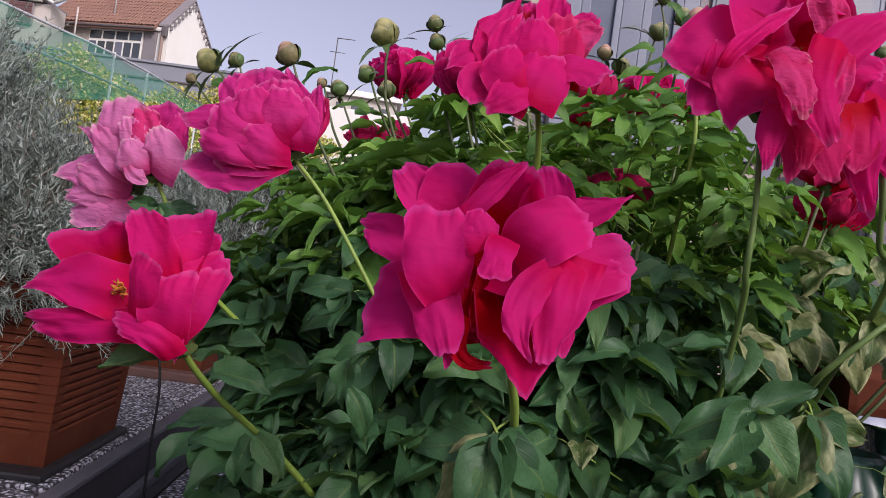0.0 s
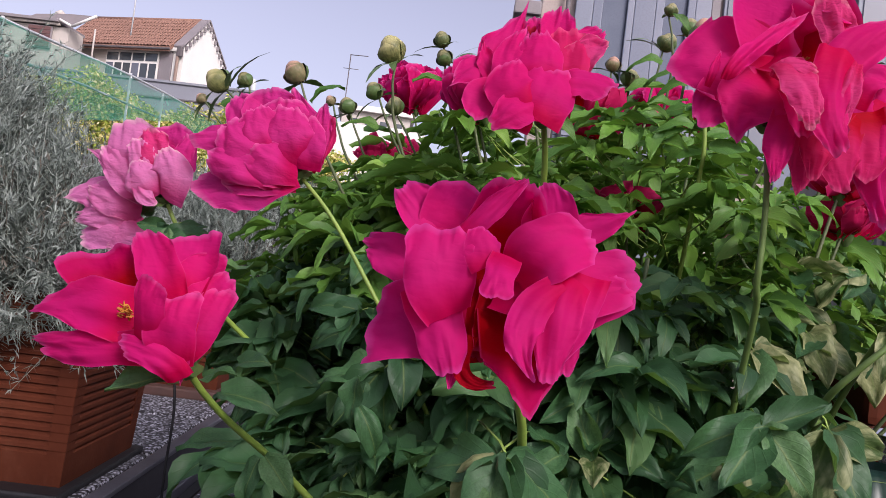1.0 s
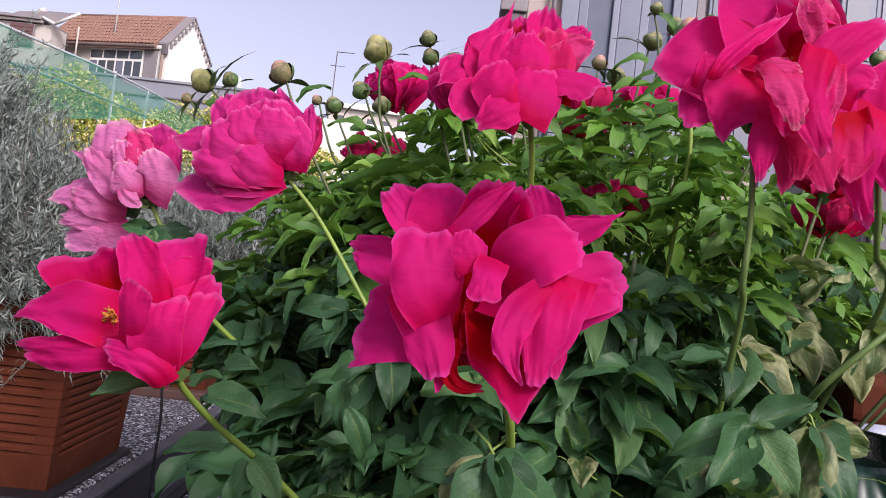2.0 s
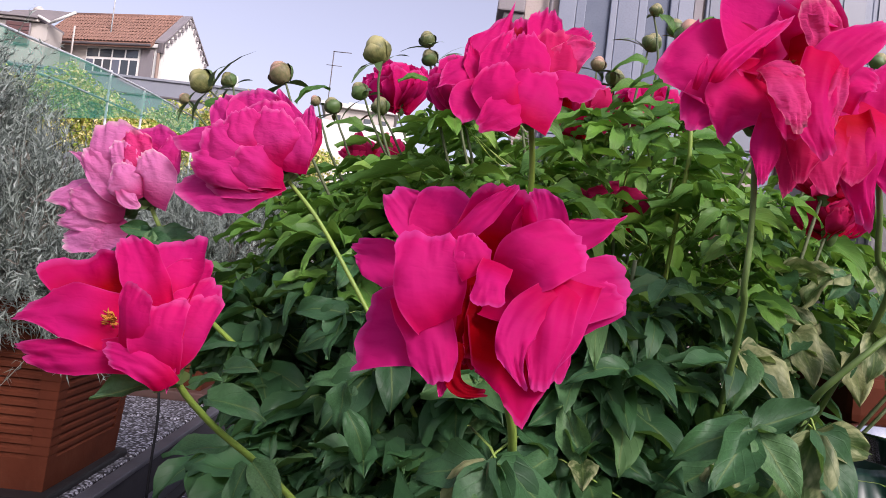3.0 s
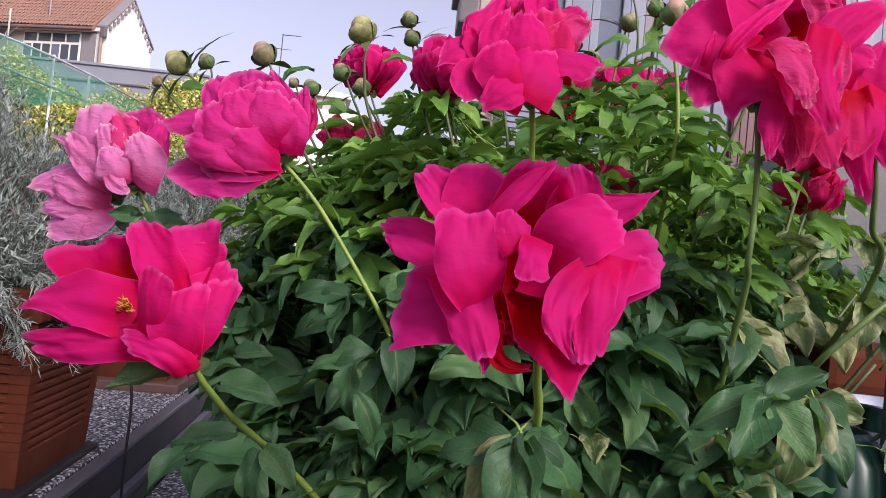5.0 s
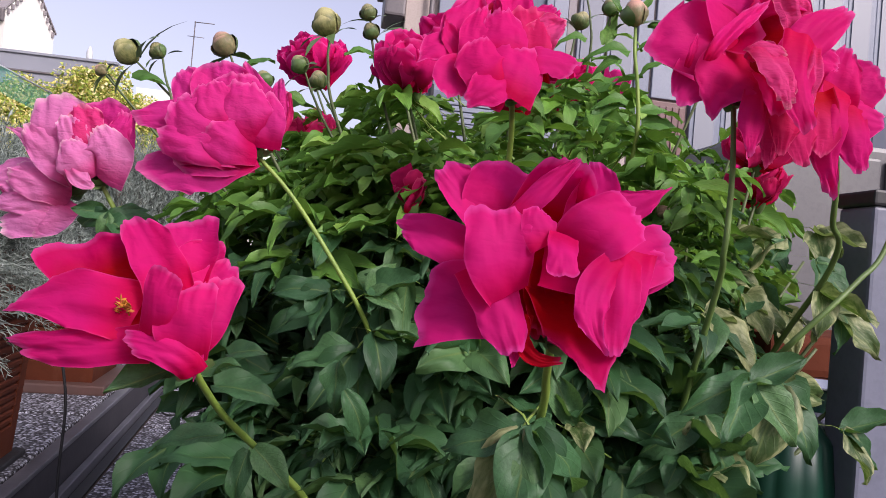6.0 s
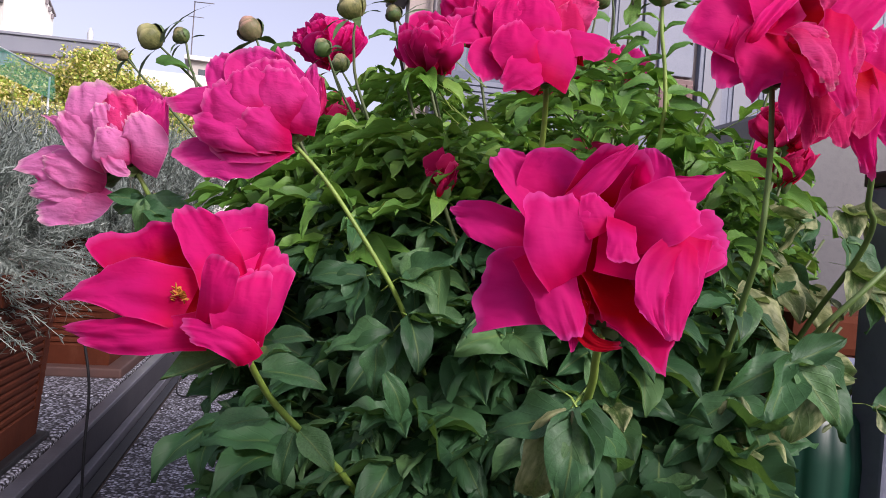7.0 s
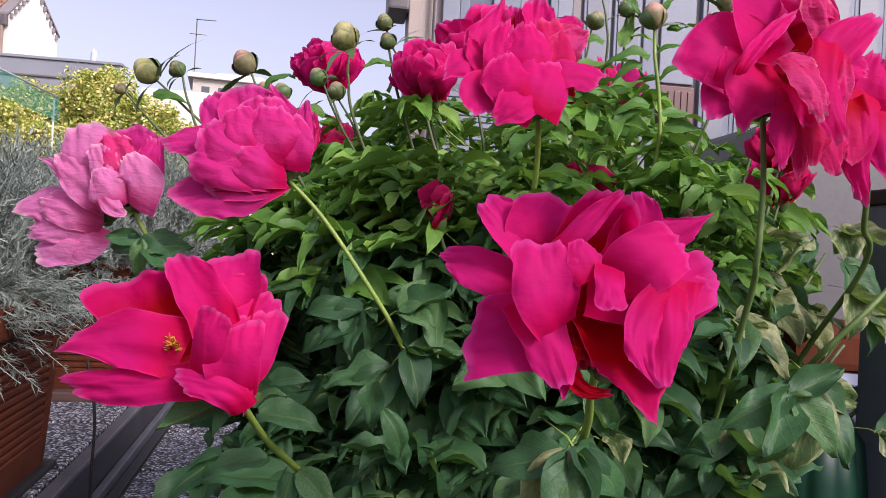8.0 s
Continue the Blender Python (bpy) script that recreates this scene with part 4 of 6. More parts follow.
petal(ragged, (-2.17, -0.50, 0.21), (-5.39, -1.40, -1.63), (-7.02, -1.60, -4.07), (3.86, 4.02, 2.65), 0.35, 0.1, 0)
petal(ragged, (-1.32, -1.00, -0.25), (-4.13, -2.20, -2.30), (-4.63, -2.20, -5.22), (3.18, 4.61, 3.02), 0.75, 0.15, 0)
petal(ragged, (-6.63, -4.60, -1.72), (-5.31, -4.60, 0.29), (-1.41, -2.60, 3.75), (0.55, 1.18, 1.18), 0.4, -0.3, 0)
petal(ragged, (-7.27, -2.60, -1.74), (-6.98, -2.90, -0.51), (-6.58, -2.60, 0.83), (0.32, 0.67, 0.39), 0.6, -0.2, 0)
petal(ragged, (2.47, -2.00, -0.49), (1.89, -2.40, 2.57), (1.01, -1.60, 6.18), (1.93, 2.49, 2.73), 0.2, -0.3, 0, M_CRINKLE)
petal(ragged, (3.07, -1.00, -1.41), (4.29, -1.40, 0.48), (6.12, -1.00, 0.51), (2.44, 2.28, 1.79), 0.2, 0.2, 0)
petal(ragged, (0.94, -2.50, -1.60), (1.93, -3.50, 1.23), (5.40, -2.50, 4.22), (2.92, 3.16, 2.61), 0.3, -0.25, 0.1)
petal(ragged, (-0.19, -1.20, -2.23), (-0.17, -2.40, -5.39), (-0.30, -2.80, -8.33), (2.20, 2.20, 1.57), 0.6, 0.2, 0, M_RED)
petal(ragged, (-0.87, -2.50, -2.00), (-2.17, -3.80, -4.80), (-2.55, -4.20, -8.06), (1.91, 1.99, 1.30), 0.5, -0.35, 0)
petal(ragged, (4.03, -1.20, -1.96), (4.46, -2.00, -4.63), (4.35, -2.20, -7.01), (2.62, 2.94, 2.07), 0.55, 0.2, 0, M_RED)
petal(ragged, (1.62, -2.00, -2.01), (0.46, -3.40, -4.63), (0.25, -3.60, -7.35), (2.71, 2.71, 1.78), 0.6, 0.2, 0, M_RED)
petal(ragged, (2.82, -1.60, -1.98), (2.20, -2.80, -5.03), (2.84, -2.80, -7.65), (2.75, 3.14, 2.36), 0.5, -0.3, 0.1, M_RED)
petal(ragged, (1.08, -4.00, 1.38), (0.02, -5.60, -2.45), (1.10, -5.60, -5.87), (2.01, 2.68, 2.16), 0.3, -0.3, 0)
petal(ragged, (2.19, -4.00, 0.72), (1.56, -5.00, -1.37), (0.92, -5.40, -4.12), (0.82, 1.27, 1.05), 0.3, -0.3, 0, M_CRINKLE)
petal(ragged, (-1.65, -3.50, -1.74), (-1.45, -4.60, -2.95), (-1.08, -4.80, -4.91), (2.12, 2.34, 1.81), 0.3, 0.2, 0)
petal(ragged, (-2.34, -4.20, 0.12), (-2.10, -6.40, -1.95), (-1.75, -7.20, -4.79), (2.16, 2.45, 1.80), 0.3, -0.3, 0, M_CRINKLE)
petal(ragged, (-3.32, -4.20, -1.13), (-2.45, -5.00, -0.32), (-0.91, -5.00, -0.65), (0.60, 1.36, 1.05), 0.3, -0.3, 0, M_CRINKLE)
# full flower on the straight stem
crown = Flower((0.0525, 0.655, 0.7454), M_HOT, 47, 0.075, "large full magenta double flower on a straight stem", (1.0, -1.2, -3.7))
petal(crown, (0.34, -0.26, -3.29), (-0.16, 2.49, 1.19), (-0.18, 4.71, 5.60), (6.01, 9.02, 5.41), 0.3, 0.1, 0, M_HEART)
petal(crown, (0.08, 3.16, 1.93), (-0.08, 4.41, 4.43), (-0.38, 5.46, 7.03), (3.04, 3.04, 2.67), 0.4, 0.2, 0)
petal(crown, (0.79, 3.05, 2.50), (0.63, 4.17, 4.97), (0.44, 4.94, 6.94), (1.81, 1.81, 1.21), 0.5, 0.2, 0)
petal(crown, (2.14, 1.82, 0.74), (4.15, 3.22, 3.99), (5.85, 4.06, 6.05), (2.98, 2.98, 1.91), 0.4, 0.2, 0)
petal(crown, (-1.30, 0.86, -1.19), (-2.42, 2.36, 2.36), (-1.30, 4.83, 8.01), (4.22, 5.54, 2.65), 0.8, 0.1, 0)
petal(crown, (-0.98, 0.04, -2.37), (-4.43, 0.98, -0.33), (-7.43, 0.16, -1.90), (4.50, 5.17, 2.59), 0.7, 0.15, 0.1, up=0.8)
petal(crown, (-2.10, 0.22, -1.19), (-3.94, 1.28, 0.83), (-4.92, 2.52, 3.39), (2.91, 2.45, 1.28), 0.7, 0.2, 0)
petal(crown, (-1.52, -0.47, -2.30), (-3.71, -1.05, -2.78), (-4.39, -2.00, -4.75), (3.26, 4.46, 3.37), 0.4, 0.1, 0, up=0.7)
petal(crown, (1.66, 1.04, 0.47), (1.76, 2.59, 4.05), (1.89, 4.29, 7.63), (2.99, 3.23, 2.87), 0.3, 0.3, 0)
petal(crown, (3.01, 1.06, 1.14), (4.66, 1.75, 3.28), (6.29, 2.04, 4.33), (2.89, 2.66, 1.62), 0.5, 0.2, 0, M_CRINKLE)
petal(crown, (2.05, -0.30, -0.85), (2.66, 0.71, 2.02), (2.75, 2.43, 5.26), (3.49, 3.96, 3.49), 0.3, -0.2, 0, M_RED)
petal(crown, (-1.16, -0.82, -1.35), (-1.99, -0.26, 1.11), (-1.47, 1.72, 4.45), (4.03, 3.68, 2.30), 0.5, -0.25, 0)
petal(crown, (0.14, -1.08, -1.27), (0.26, -0.98, 1.25), (-0.06, 1.09, 4.19), (3.42, 3.99, 3.54), 0.2, -0.45, 0)
petal(crown, (1.06, -0.62, -1.15), (3.82, -1.26, -0.31), (6.69, -1.21, -0.57), (2.20, 3.41, 3.19), 0.2, -0.25, -0.1, up=0.7)
petal(crown, (1.25, -1.56, -1.66), (-1.09, -3.39, -3.72), (-3.21, -3.76, -5.56), (2.43, 3.49, 2.43), 0.55, -0.2, 0)
petal(crown, (-0.04, -3.14, -4.45), (0.81, -2.86, -2.04), (1.20, -1.17, 0.51), (3.86, 5.07, 4.63), 0.2, -0.35, 0)
petal(crown, (0.31, -2.56, -2.84), (-1.61, -2.92, -1.75), (-1.86, -0.96, 0.82), (3.87, 5.09, 3.87), 0.3, -0.4, 0.15)
# rose flower leaning over the planter
lumpy = Flower((-0.1956, 0.7, 0.6624), M_PINK, 31, 0.075, "rose magenta double flower leaning over the planter", (3.7, 0.8, -2.1))
petal(lumpy, (3.16, 1.30, -1.87), (-0.48, 1.56, 0.39), (-2.76, 1.56, 1.89), (5.52, 7.97, 6.74), 0.3, 0.1, 0)
petal(lumpy, (2.25, 1.04, -0.65), (0.58, 1.04, 2.71), (-0.33, 1.04, 5.57), (4.87, 5.48, 4.38), 0.3, 0.3, 0)
petal(lumpy, (4.22, 0.91, -0.99), (3.72, 0.78, 2.47), (2.19, 0.78, 6.00), (3.03, 3.39, 2.06), 0.7, 0.25, -0.1)
petal(lumpy, (4.42, 0.65, -1.28), (5.16, 0.65, 1.52), (5.47, 0.52, 4.57), (2.42, 2.54, 1.57), 0.5, 0.2, 0)
petal(lumpy, (4.20, 1.17, -1.22), (5.57, 1.04, 1.09), (6.24, 1.04, 3.63), (2.43, 2.43, 1.46), 0.5, 0.2, 0, M_RED)
petal(lumpy, (1.82, 0.65, -0.76), (-1.38, 0.39, 2.35), (-2.99, 0.52, 4.48), (4.23, 4.35, 3.50), 0.3, -0.2, 0)
petal(lumpy, (1.67, 0.39, -1.20), (-2.54, -0.13, -0.04), (-6.62, 0.00, -0.42), (4.20, 3.72, 2.76), 0.6, -0.2, 0.1)
petal(lumpy, (2.86, 0.39, -1.22), (2.01, 0.00, 2.01), (1.54, 0.13, 4.68), (3.96, 4.45, 4.20), 0.2, -0.3, 0)
petal(lumpy, (3.49, 0.00, -2.12), (-0.39, -0.78, -3.63), (-5.16, -0.52, -5.31), (3.33, 5.12, 4.52), 0.3, -0.1, 0.1, up=0.5)
petal(lumpy, (3.62, -0.52, -2.23), (0.82, -1.69, -2.77), (-2.78, -1.30, -3.55), (2.71, 3.88, 3.65), 0.25, -0.3, 0)
petal(lumpy, (3.73, -1.04, -2.14), (0.49, -2.34, -2.07), (-3.26, -1.82, -2.52), (2.57, 3.74, 3.50), 0.2, -0.4, 0)
petal(lumpy, (4.61, -0.78, -2.00), (4.60, -1.56, 0.25), (4.19, -1.17, 2.92), (2.36, 3.30, 3.07), 0.3, -0.35, 0)
petal(lumpy, (3.78, -1.04, -1.71), (2.92, -2.34, 0.96), (2.62, -1.56, 3.55), (3.28, 4.46, 3.99), 0.2, -0.45, 0)
petal(lumpy, (3.21, -1.30, -1.71), (-0.33, -2.47, -0.21), (-2.72, -1.56, 1.63), (3.52, 4.81, 4.10), 0.25, -0.4, 0)
petal(lumpy, (2.11, -1.30, -1.31), (0.46, -2.21, 1.23), (-0.78, -1.43, 3.09), (3.52, 4.11, 3.52), 0.25, -0.4, 0)
petal(lumpy, (2.86, -1.30, -2.27), (-0.66, -2.47, -1.70), (-3.95, -1.82, -1.24), (3.27, 4.44, 4.09), 0.2, -0.4, 0)
petal(lumpy, (4.09, -1.17, -2.22), (2.02, -2.73, -1.80), (0.01, -2.47, -0.80), (2.08, 3.59, 3.47), 0.2, -0.4, 0)
# faded pair
puff = Flower((-0.3128, 0.742, 0.6395), M_PALE, 61, 0.09, "faded pale pink double flower with sunken petals", (1.2, 0.5, -3.5))
petal(puff, (0.68, 1.04, -3.23), (-0.47, 1.17, -0.17), (-1.28, 1.04, 2.04), (3.66, 6.11, 4.88), 0.3, 0.2, 0, M_PINK)
petal(puff, (0.72, 0.78, -2.68), (1.07, 0.78, 0.81), (1.02, 0.78, 3.87), (3.04, 4.75, 4.38), 0.2, 0.25, 0, M_PINK)
petal(puff, (1.17, 0.52, -2.66), (2.59, 0.26, 0.04), (3.12, 0.39, 3.11), (2.42, 2.91, 2.06), 0.4, 0.2, 0, M_PINK)
petal(puff, (0.24, 0.39, -3.07), (-1.80, -0.65, 0.26), (-3.22, -0.26, 3.63), (3.60, 6.00, 5.28), 0.4, -0.25, 0)
petal(puff, (-0.19, 0.00, -2.88), (-2.56, -0.91, -1.28), (-4.99, -0.52, 0.65), (2.99, 3.95, 2.99), 0.4, -0.3, 0)
petal(puff, (-1.73, -0.13, -1.64), (-4.21, -0.39, -0.54), (-6.90, -0.26, 0.31), (2.16, 2.04, 1.08), 0.7, -0.2, 0)
petal(puff, (0.73, -0.65, -2.56), (0.08, -1.43, 0.62), (-0.55, -1.17, 2.85), (2.37, 3.08, 3.08), 0.3, -0.3, 0, M_CRINKLE)
petal(puff, (0.73, -0.91, -2.59), (-0.67, -1.69, -0.06), (-1.60, -1.43, 1.83), (2.36, 2.72, 2.36), 0.3, -0.3, 0)
petal(puff, (1.68, -1.04, -3.45), (2.42, -2.47, -1.21), (1.43, -1.82, 0.94), (2.70, 4.23, 3.17), 0.3, -0.5, 0)
petal(puff, (1.02, -1.04, -3.53), (0.10, -2.47, -2.08), (-1.23, -1.82, -0.48), (2.70, 3.64, 2.82), 0.3, -0.5, 0)
petal(puff, (-1.06, -1.82, -2.24), (0.19, -2.21, -3.64), (1.39, -1.95, -4.31), (0.70, 1.52, 1.06), 0.4, -0.2, 0)
sunk = Flower((-0.369, 0.765, 0.5896), M_PALE, 71, 0.08, "faded pale pink flower fallen open beside another", (3.8, 0.8, 0.5))
petal(sunk, (3.43, 0.78, 0.47), (0.03, 0.52, 0.05), (-1.87, 0.39, -0.77), (2.50, 4.99, 4.37), 0.3, 0.1, 0, M_PINK)
petal(sunk, (3.35, 0.00, 0.56), (-0.13, -1.30, 1.42), (-3.63, -0.78, 0.27), (2.83, 3.69, 2.58), 0.5, -0.4, 0.1)
petal(sunk, (3.40, -0.13, -0.27), (1.17, -1.17, -2.28), (-1.79, -0.65, -3.46), (2.46, 3.69, 3.20), 0.3, -0.4, 0)
petal(sunk, (3.49, -0.52, -0.52), (2.66, -1.30, -2.12), (1.03, -0.78, -3.95), (2.46, 3.19, 2.58), 0.4, -0.4, 0)
petal(sunk, (3.81, -0.39, 0.11), (0.91, -1.69, -0.57), (-2.21, -1.04, -1.45), (2.20, 2.82, 2.45), 0.4, -0.5, 0)
petal(sunk, (4.13, -0.65, 0.36), (1.70, -2.34, 1.00), (-1.14, -1.43, 1.64), (2.80, 3.53, 3.17), 0.25, -0.45, 0)
# neighbour of the wilting flower
beside = Flower((0.3017, 0.545, 0.7018), M_HOT, 83, 0.07, "magenta double flower hanging beside the wilting one", (1.2, 1.2, -1.0))
petal(beside, (0.35, 1.20, -1.00), (0.47, 1.50, 1.62), (0.85, 1.50, 4.23), (3.79, 5.05, 4.21), 0.2, 0.2, 0, M_HEART)
petal(beside, (1.20, 0.80, 0.71), (2.68, 0.80, 2.56), (4.20, 0.80, 3.99), (2.91, 3.74, 2.91), 0.4, 0.2, 0)
petal(beside, (0.51, 0.20, 0.09), (2.34, -0.20, -0.19), (4.44, -0.10, -0.35), (2.45, 3.27, 2.45), 0.4, -0.2, 0)
petal(beside, (0.27, 0.50, 0.12), (0.73, 0.30, 2.64), (1.42, 0.50, 5.28), (2.48, 3.31, 2.48), 0.4, 0.3, 0)
petal(beside, (-0.05, -0.10, -0.03), (-1.87, -0.60, 1.31), (-2.84, -0.30, 2.51), (2.28, 2.69, 2.04), 0.4, -0.2, 0)
petal(beside, (1.35, -0.40, 0.48), (1.63, -1.00, -2.04), (2.47, -0.70, -4.75), (2.43, 3.23, 2.43), 0.5, -0.3, 0)
petal(beside, (-0.06, -0.50, 1.95), (-0.92, -1.20, -1.56), (0.01, -0.80, -6.42), (2.42, 3.31, 2.10), 0.6, -0.3, 0.05)
part("stamen_tuft", stamen_mesh((-0.007, -0.008, 0.002), (-0.3, -0.7, 0.3), 0.0055, 0.004, 34, 11), cup.ob, "yellow stamens")
part("stamen_tuft", stamen_mesh((-0.008, 0.002, 0.016), (0, -0.8, 0.2), 0.011, 0.006, 40, 23), ragged.ob, "yellow stamens")

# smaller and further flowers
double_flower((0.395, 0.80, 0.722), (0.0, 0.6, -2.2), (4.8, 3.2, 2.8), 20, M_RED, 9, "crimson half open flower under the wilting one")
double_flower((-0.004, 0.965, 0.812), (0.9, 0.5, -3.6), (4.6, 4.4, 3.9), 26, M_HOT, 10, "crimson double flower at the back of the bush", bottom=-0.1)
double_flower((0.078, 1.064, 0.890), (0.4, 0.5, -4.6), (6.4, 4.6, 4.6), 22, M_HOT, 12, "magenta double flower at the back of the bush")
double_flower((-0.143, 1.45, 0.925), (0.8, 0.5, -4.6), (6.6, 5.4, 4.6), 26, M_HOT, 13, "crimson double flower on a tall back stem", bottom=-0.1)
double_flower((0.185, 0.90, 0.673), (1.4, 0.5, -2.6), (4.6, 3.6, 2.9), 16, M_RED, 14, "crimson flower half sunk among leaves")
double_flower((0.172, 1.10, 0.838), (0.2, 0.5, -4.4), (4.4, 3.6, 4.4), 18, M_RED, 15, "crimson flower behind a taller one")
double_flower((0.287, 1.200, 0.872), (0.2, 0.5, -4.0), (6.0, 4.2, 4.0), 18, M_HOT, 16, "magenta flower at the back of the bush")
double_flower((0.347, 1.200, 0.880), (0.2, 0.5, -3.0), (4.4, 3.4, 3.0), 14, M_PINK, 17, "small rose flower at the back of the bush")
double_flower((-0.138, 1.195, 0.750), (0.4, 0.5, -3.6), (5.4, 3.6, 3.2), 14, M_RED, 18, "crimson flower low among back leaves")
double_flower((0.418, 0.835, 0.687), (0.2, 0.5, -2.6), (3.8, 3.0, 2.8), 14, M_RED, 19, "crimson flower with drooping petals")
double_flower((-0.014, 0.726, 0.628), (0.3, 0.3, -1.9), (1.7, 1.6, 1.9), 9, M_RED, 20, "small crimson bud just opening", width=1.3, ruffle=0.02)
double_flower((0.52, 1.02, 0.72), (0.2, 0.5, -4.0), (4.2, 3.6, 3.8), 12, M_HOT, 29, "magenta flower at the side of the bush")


# ---- buds ----
def bud(place, r, mat, lean, seed):
    rnd = random.Random(seed)
    prof = [(0.25, -1.0), (0.72, -0.72), (0.98, -0.15), (0.92, 0.35), (0.62, 0.80), (0.25, 1.02), (0.02, 1.07)]
    m = Matrix.Translation(place) @ Vector(lean).to_track_quat("Z", "Y").to_matrix().to_4x4() @ pose(0, 0, 0, 0, 0, rnd.uniform(0, 360))
    b = part("bud", lathe("bud", [(a * r, z * r * 1.08) for a, z in prof], mat, 24, lambda a, i: 1 + 0.10 * abs(math.sin(1.5 * a + i * 0.35)) - 0.05), bush, "", m)
    # outer scales wrap the bud; narrow leafy ones stick out
    for q in range(3):
        vs, fs, uv = [], [], []
        a0 = q * 2.1 + rnd.uniform(-0.2, 0.2)
        for i in range(6):
            u = i / 5
            rad = math.sin(math.pi * (0.16 + 0.66 * u)) * (1.08 + 0.08 * q + 0.16 * u * u)
            zz = -0.98 + 1.7 * u
            for j in range(5):
                v = j / 2 - 1
                a = a0 + v * 0.85 * math.sin(math.pi * (0.15 + 0.85 * u)) ** 0.6
                vs.append((rad * r * math.cos(a), rad * r * math.sin(a), zz * r))
                uv.append((u, j / 4))
        for i in range(5):
            for j in range(4):
                k = i * 5 + j
                fs.append((k, k + 1, k + 6, k + 5))
        part("scale", mesh_of("scale", vs, fs, M_SEPAL if q == seed % 3 else mat, uv, True), b)
    for q in range(rnd.choice((3, 3, 4))):
        a = rnd.uniform(0, 6.28)
        d = Vector((math.cos(a), math.sin(a), 0))
        e = Vector((-d.y, d.x, 0))
        ln = r * rnd.uniform(2.0, 5.2)
        o = d * r * 0.5 + Vector((0, 0, -0.95 * r))
        pts = []
        for i in range(5):
            u = i / 4
            c = o + d * ln * u + Vector((0, 0, ln * (0.28 * u - 0.42 * u * u)))
            w = r * 0.36 * math.sin(math.pi * (0.18 + 0.8 * u)) + 0.0002
            pts += [c - e * w, c + e * w]
        part("sepal", mesh_of("sepal", pts, [(2 * i, 2 * i + 1, 2 * i + 3, 2 * i + 2) for i in range(4)], M_SEPAL, smooth=True), b)
    return b


def stem(points, r0, r1, mat=M_STEM, n=10):
    pts = curve_pts(points, n)
    r0, r1 = r0 * 0.6, r1 * 0.7
    part("stem", tube("stem", pts, [r0 + (r1 - r0) * i / (len(pts) - 1) for i in range(len(pts))], mat, 8), bush)


BUDS = [
    (-0.109, 0.883, 0.822, 0.0150, 2), (-0.355, 0.994, 0.786, 0.0152, 2), (-0.318, 0.994, 0.792, 0.0095, 0), (-0.221, 0.884, 0.782, 0.0130, 3),
    (-0.059, 0.992, 0.876, 0.0100, 0), (-0.053, 0.992, 0.852, 0.0100, 0), (-0.194, 1.094, 0.794, 0.0115, 0), (-0.141, 0.994, 0.797, 0.0110, 0),
    (-0.117, 1.044, 0.791, 0.0115, 0), (-0.413, 1.094, 0.780, 0.0075, 3), (-0.220, 1.094, 0.799, 0.0070, 3), (0.259, 1.080, 0.936, 0.0125, 0),
    (0.257, 0.950, 0.913, 0.0105, 0), (0.240, 0.820, 0.861, 0.0135, 3), (0.202, 1.19, 0.930, 0.0110, 3), (0.231, 1.191, 0.911, 0.0130, 0), (0.283, 0.798, 0.634, 0.0070, 3),
    (0.241, 1.000, 0.953, 0.0080, 0), (0.382, 0.920, 0.924, 0.0120, 3), (0.489, 0.900, 0.882, 0.0090, 0)]
BUD_MATS = (M_BUD, M_BUD, M_BUD_PALE, M_BUD_PINK)
rb = random.Random(8)
for i, (x, y, z, r, m) in enumerate(BUDS):
    foot = Vector((x * 0.55 + 0.10 + rb.uniform(-0.03, 0.03), y * 0.75 + 0.26, z - rb.uniform(0.26, 0.34)))
    if z < 0.7:
        foot = Vector((x + 0.01, y + 0.02, z - 0.15))
    side = Vector((rb.uniform(-0.028, 0.028), rb.uniform(-0.01, 0.01), 0))
    top = Vector((x, y, z))
    mid = top * 0.66 + foot * 0.34 + side
    lean = (top - mid).normalized() + Vector((rb.uniform(-0.3, 0.3), rb.uniform(-0.35, 0.1), 0))
    bud((x, y, z), r * 1.02, BUD_MATS[m], lean, 100 + i)
    if m == 3 and 0.85 < z < 0.87:  # the tall pale bud on a straight leafy stem
        stem([top - lean.normalized() * r, (0.242, 0.816, 0.814), (0.248, 0.815, 0.775), (0.252, 0.815, 0.730), (0.252, 0.825, 0.690), (0.25, 0.88, 0.5)], 0.0034, 0.0040)
        continue
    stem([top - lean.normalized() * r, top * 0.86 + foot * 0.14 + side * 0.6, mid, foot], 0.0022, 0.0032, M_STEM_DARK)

stem([(0.047, 0.418, 0.521), (0.055, 0.450, 0.490), (0.062, 0.475, 0.464), (0.075, 0.56, 0.38), (0.10, 0.66, 0.22), (0.13, 0.75, 0.0)], 0.0042, 0.0052)
stem([(-0.164, 0.490, 0.481), (-0.157, 0.512, 0.460), (-0.146, 0.552, 0.432), (-0.126, 0.598, 0.400), (-0.106, 0.615, 0.377), (-0.086, 0.630, 0.353), (-0.055, 0.67, 0.30), (0.0, 0.76, 0.18), (0.06, 0.85, 0.0)], 0.0038, 0.0050)
stem([(-0.159, 0.708, 0.641), (-0.119, 0.702, 0.601), (-0.071, 0.694, 0.536), (-0.040, 0.704, 0.486), (0.00, 0.77, 0.40), (0.06, 0.87, 0.25), (0.1, 0.95, 0.0)], 0.0032, 0.0042)
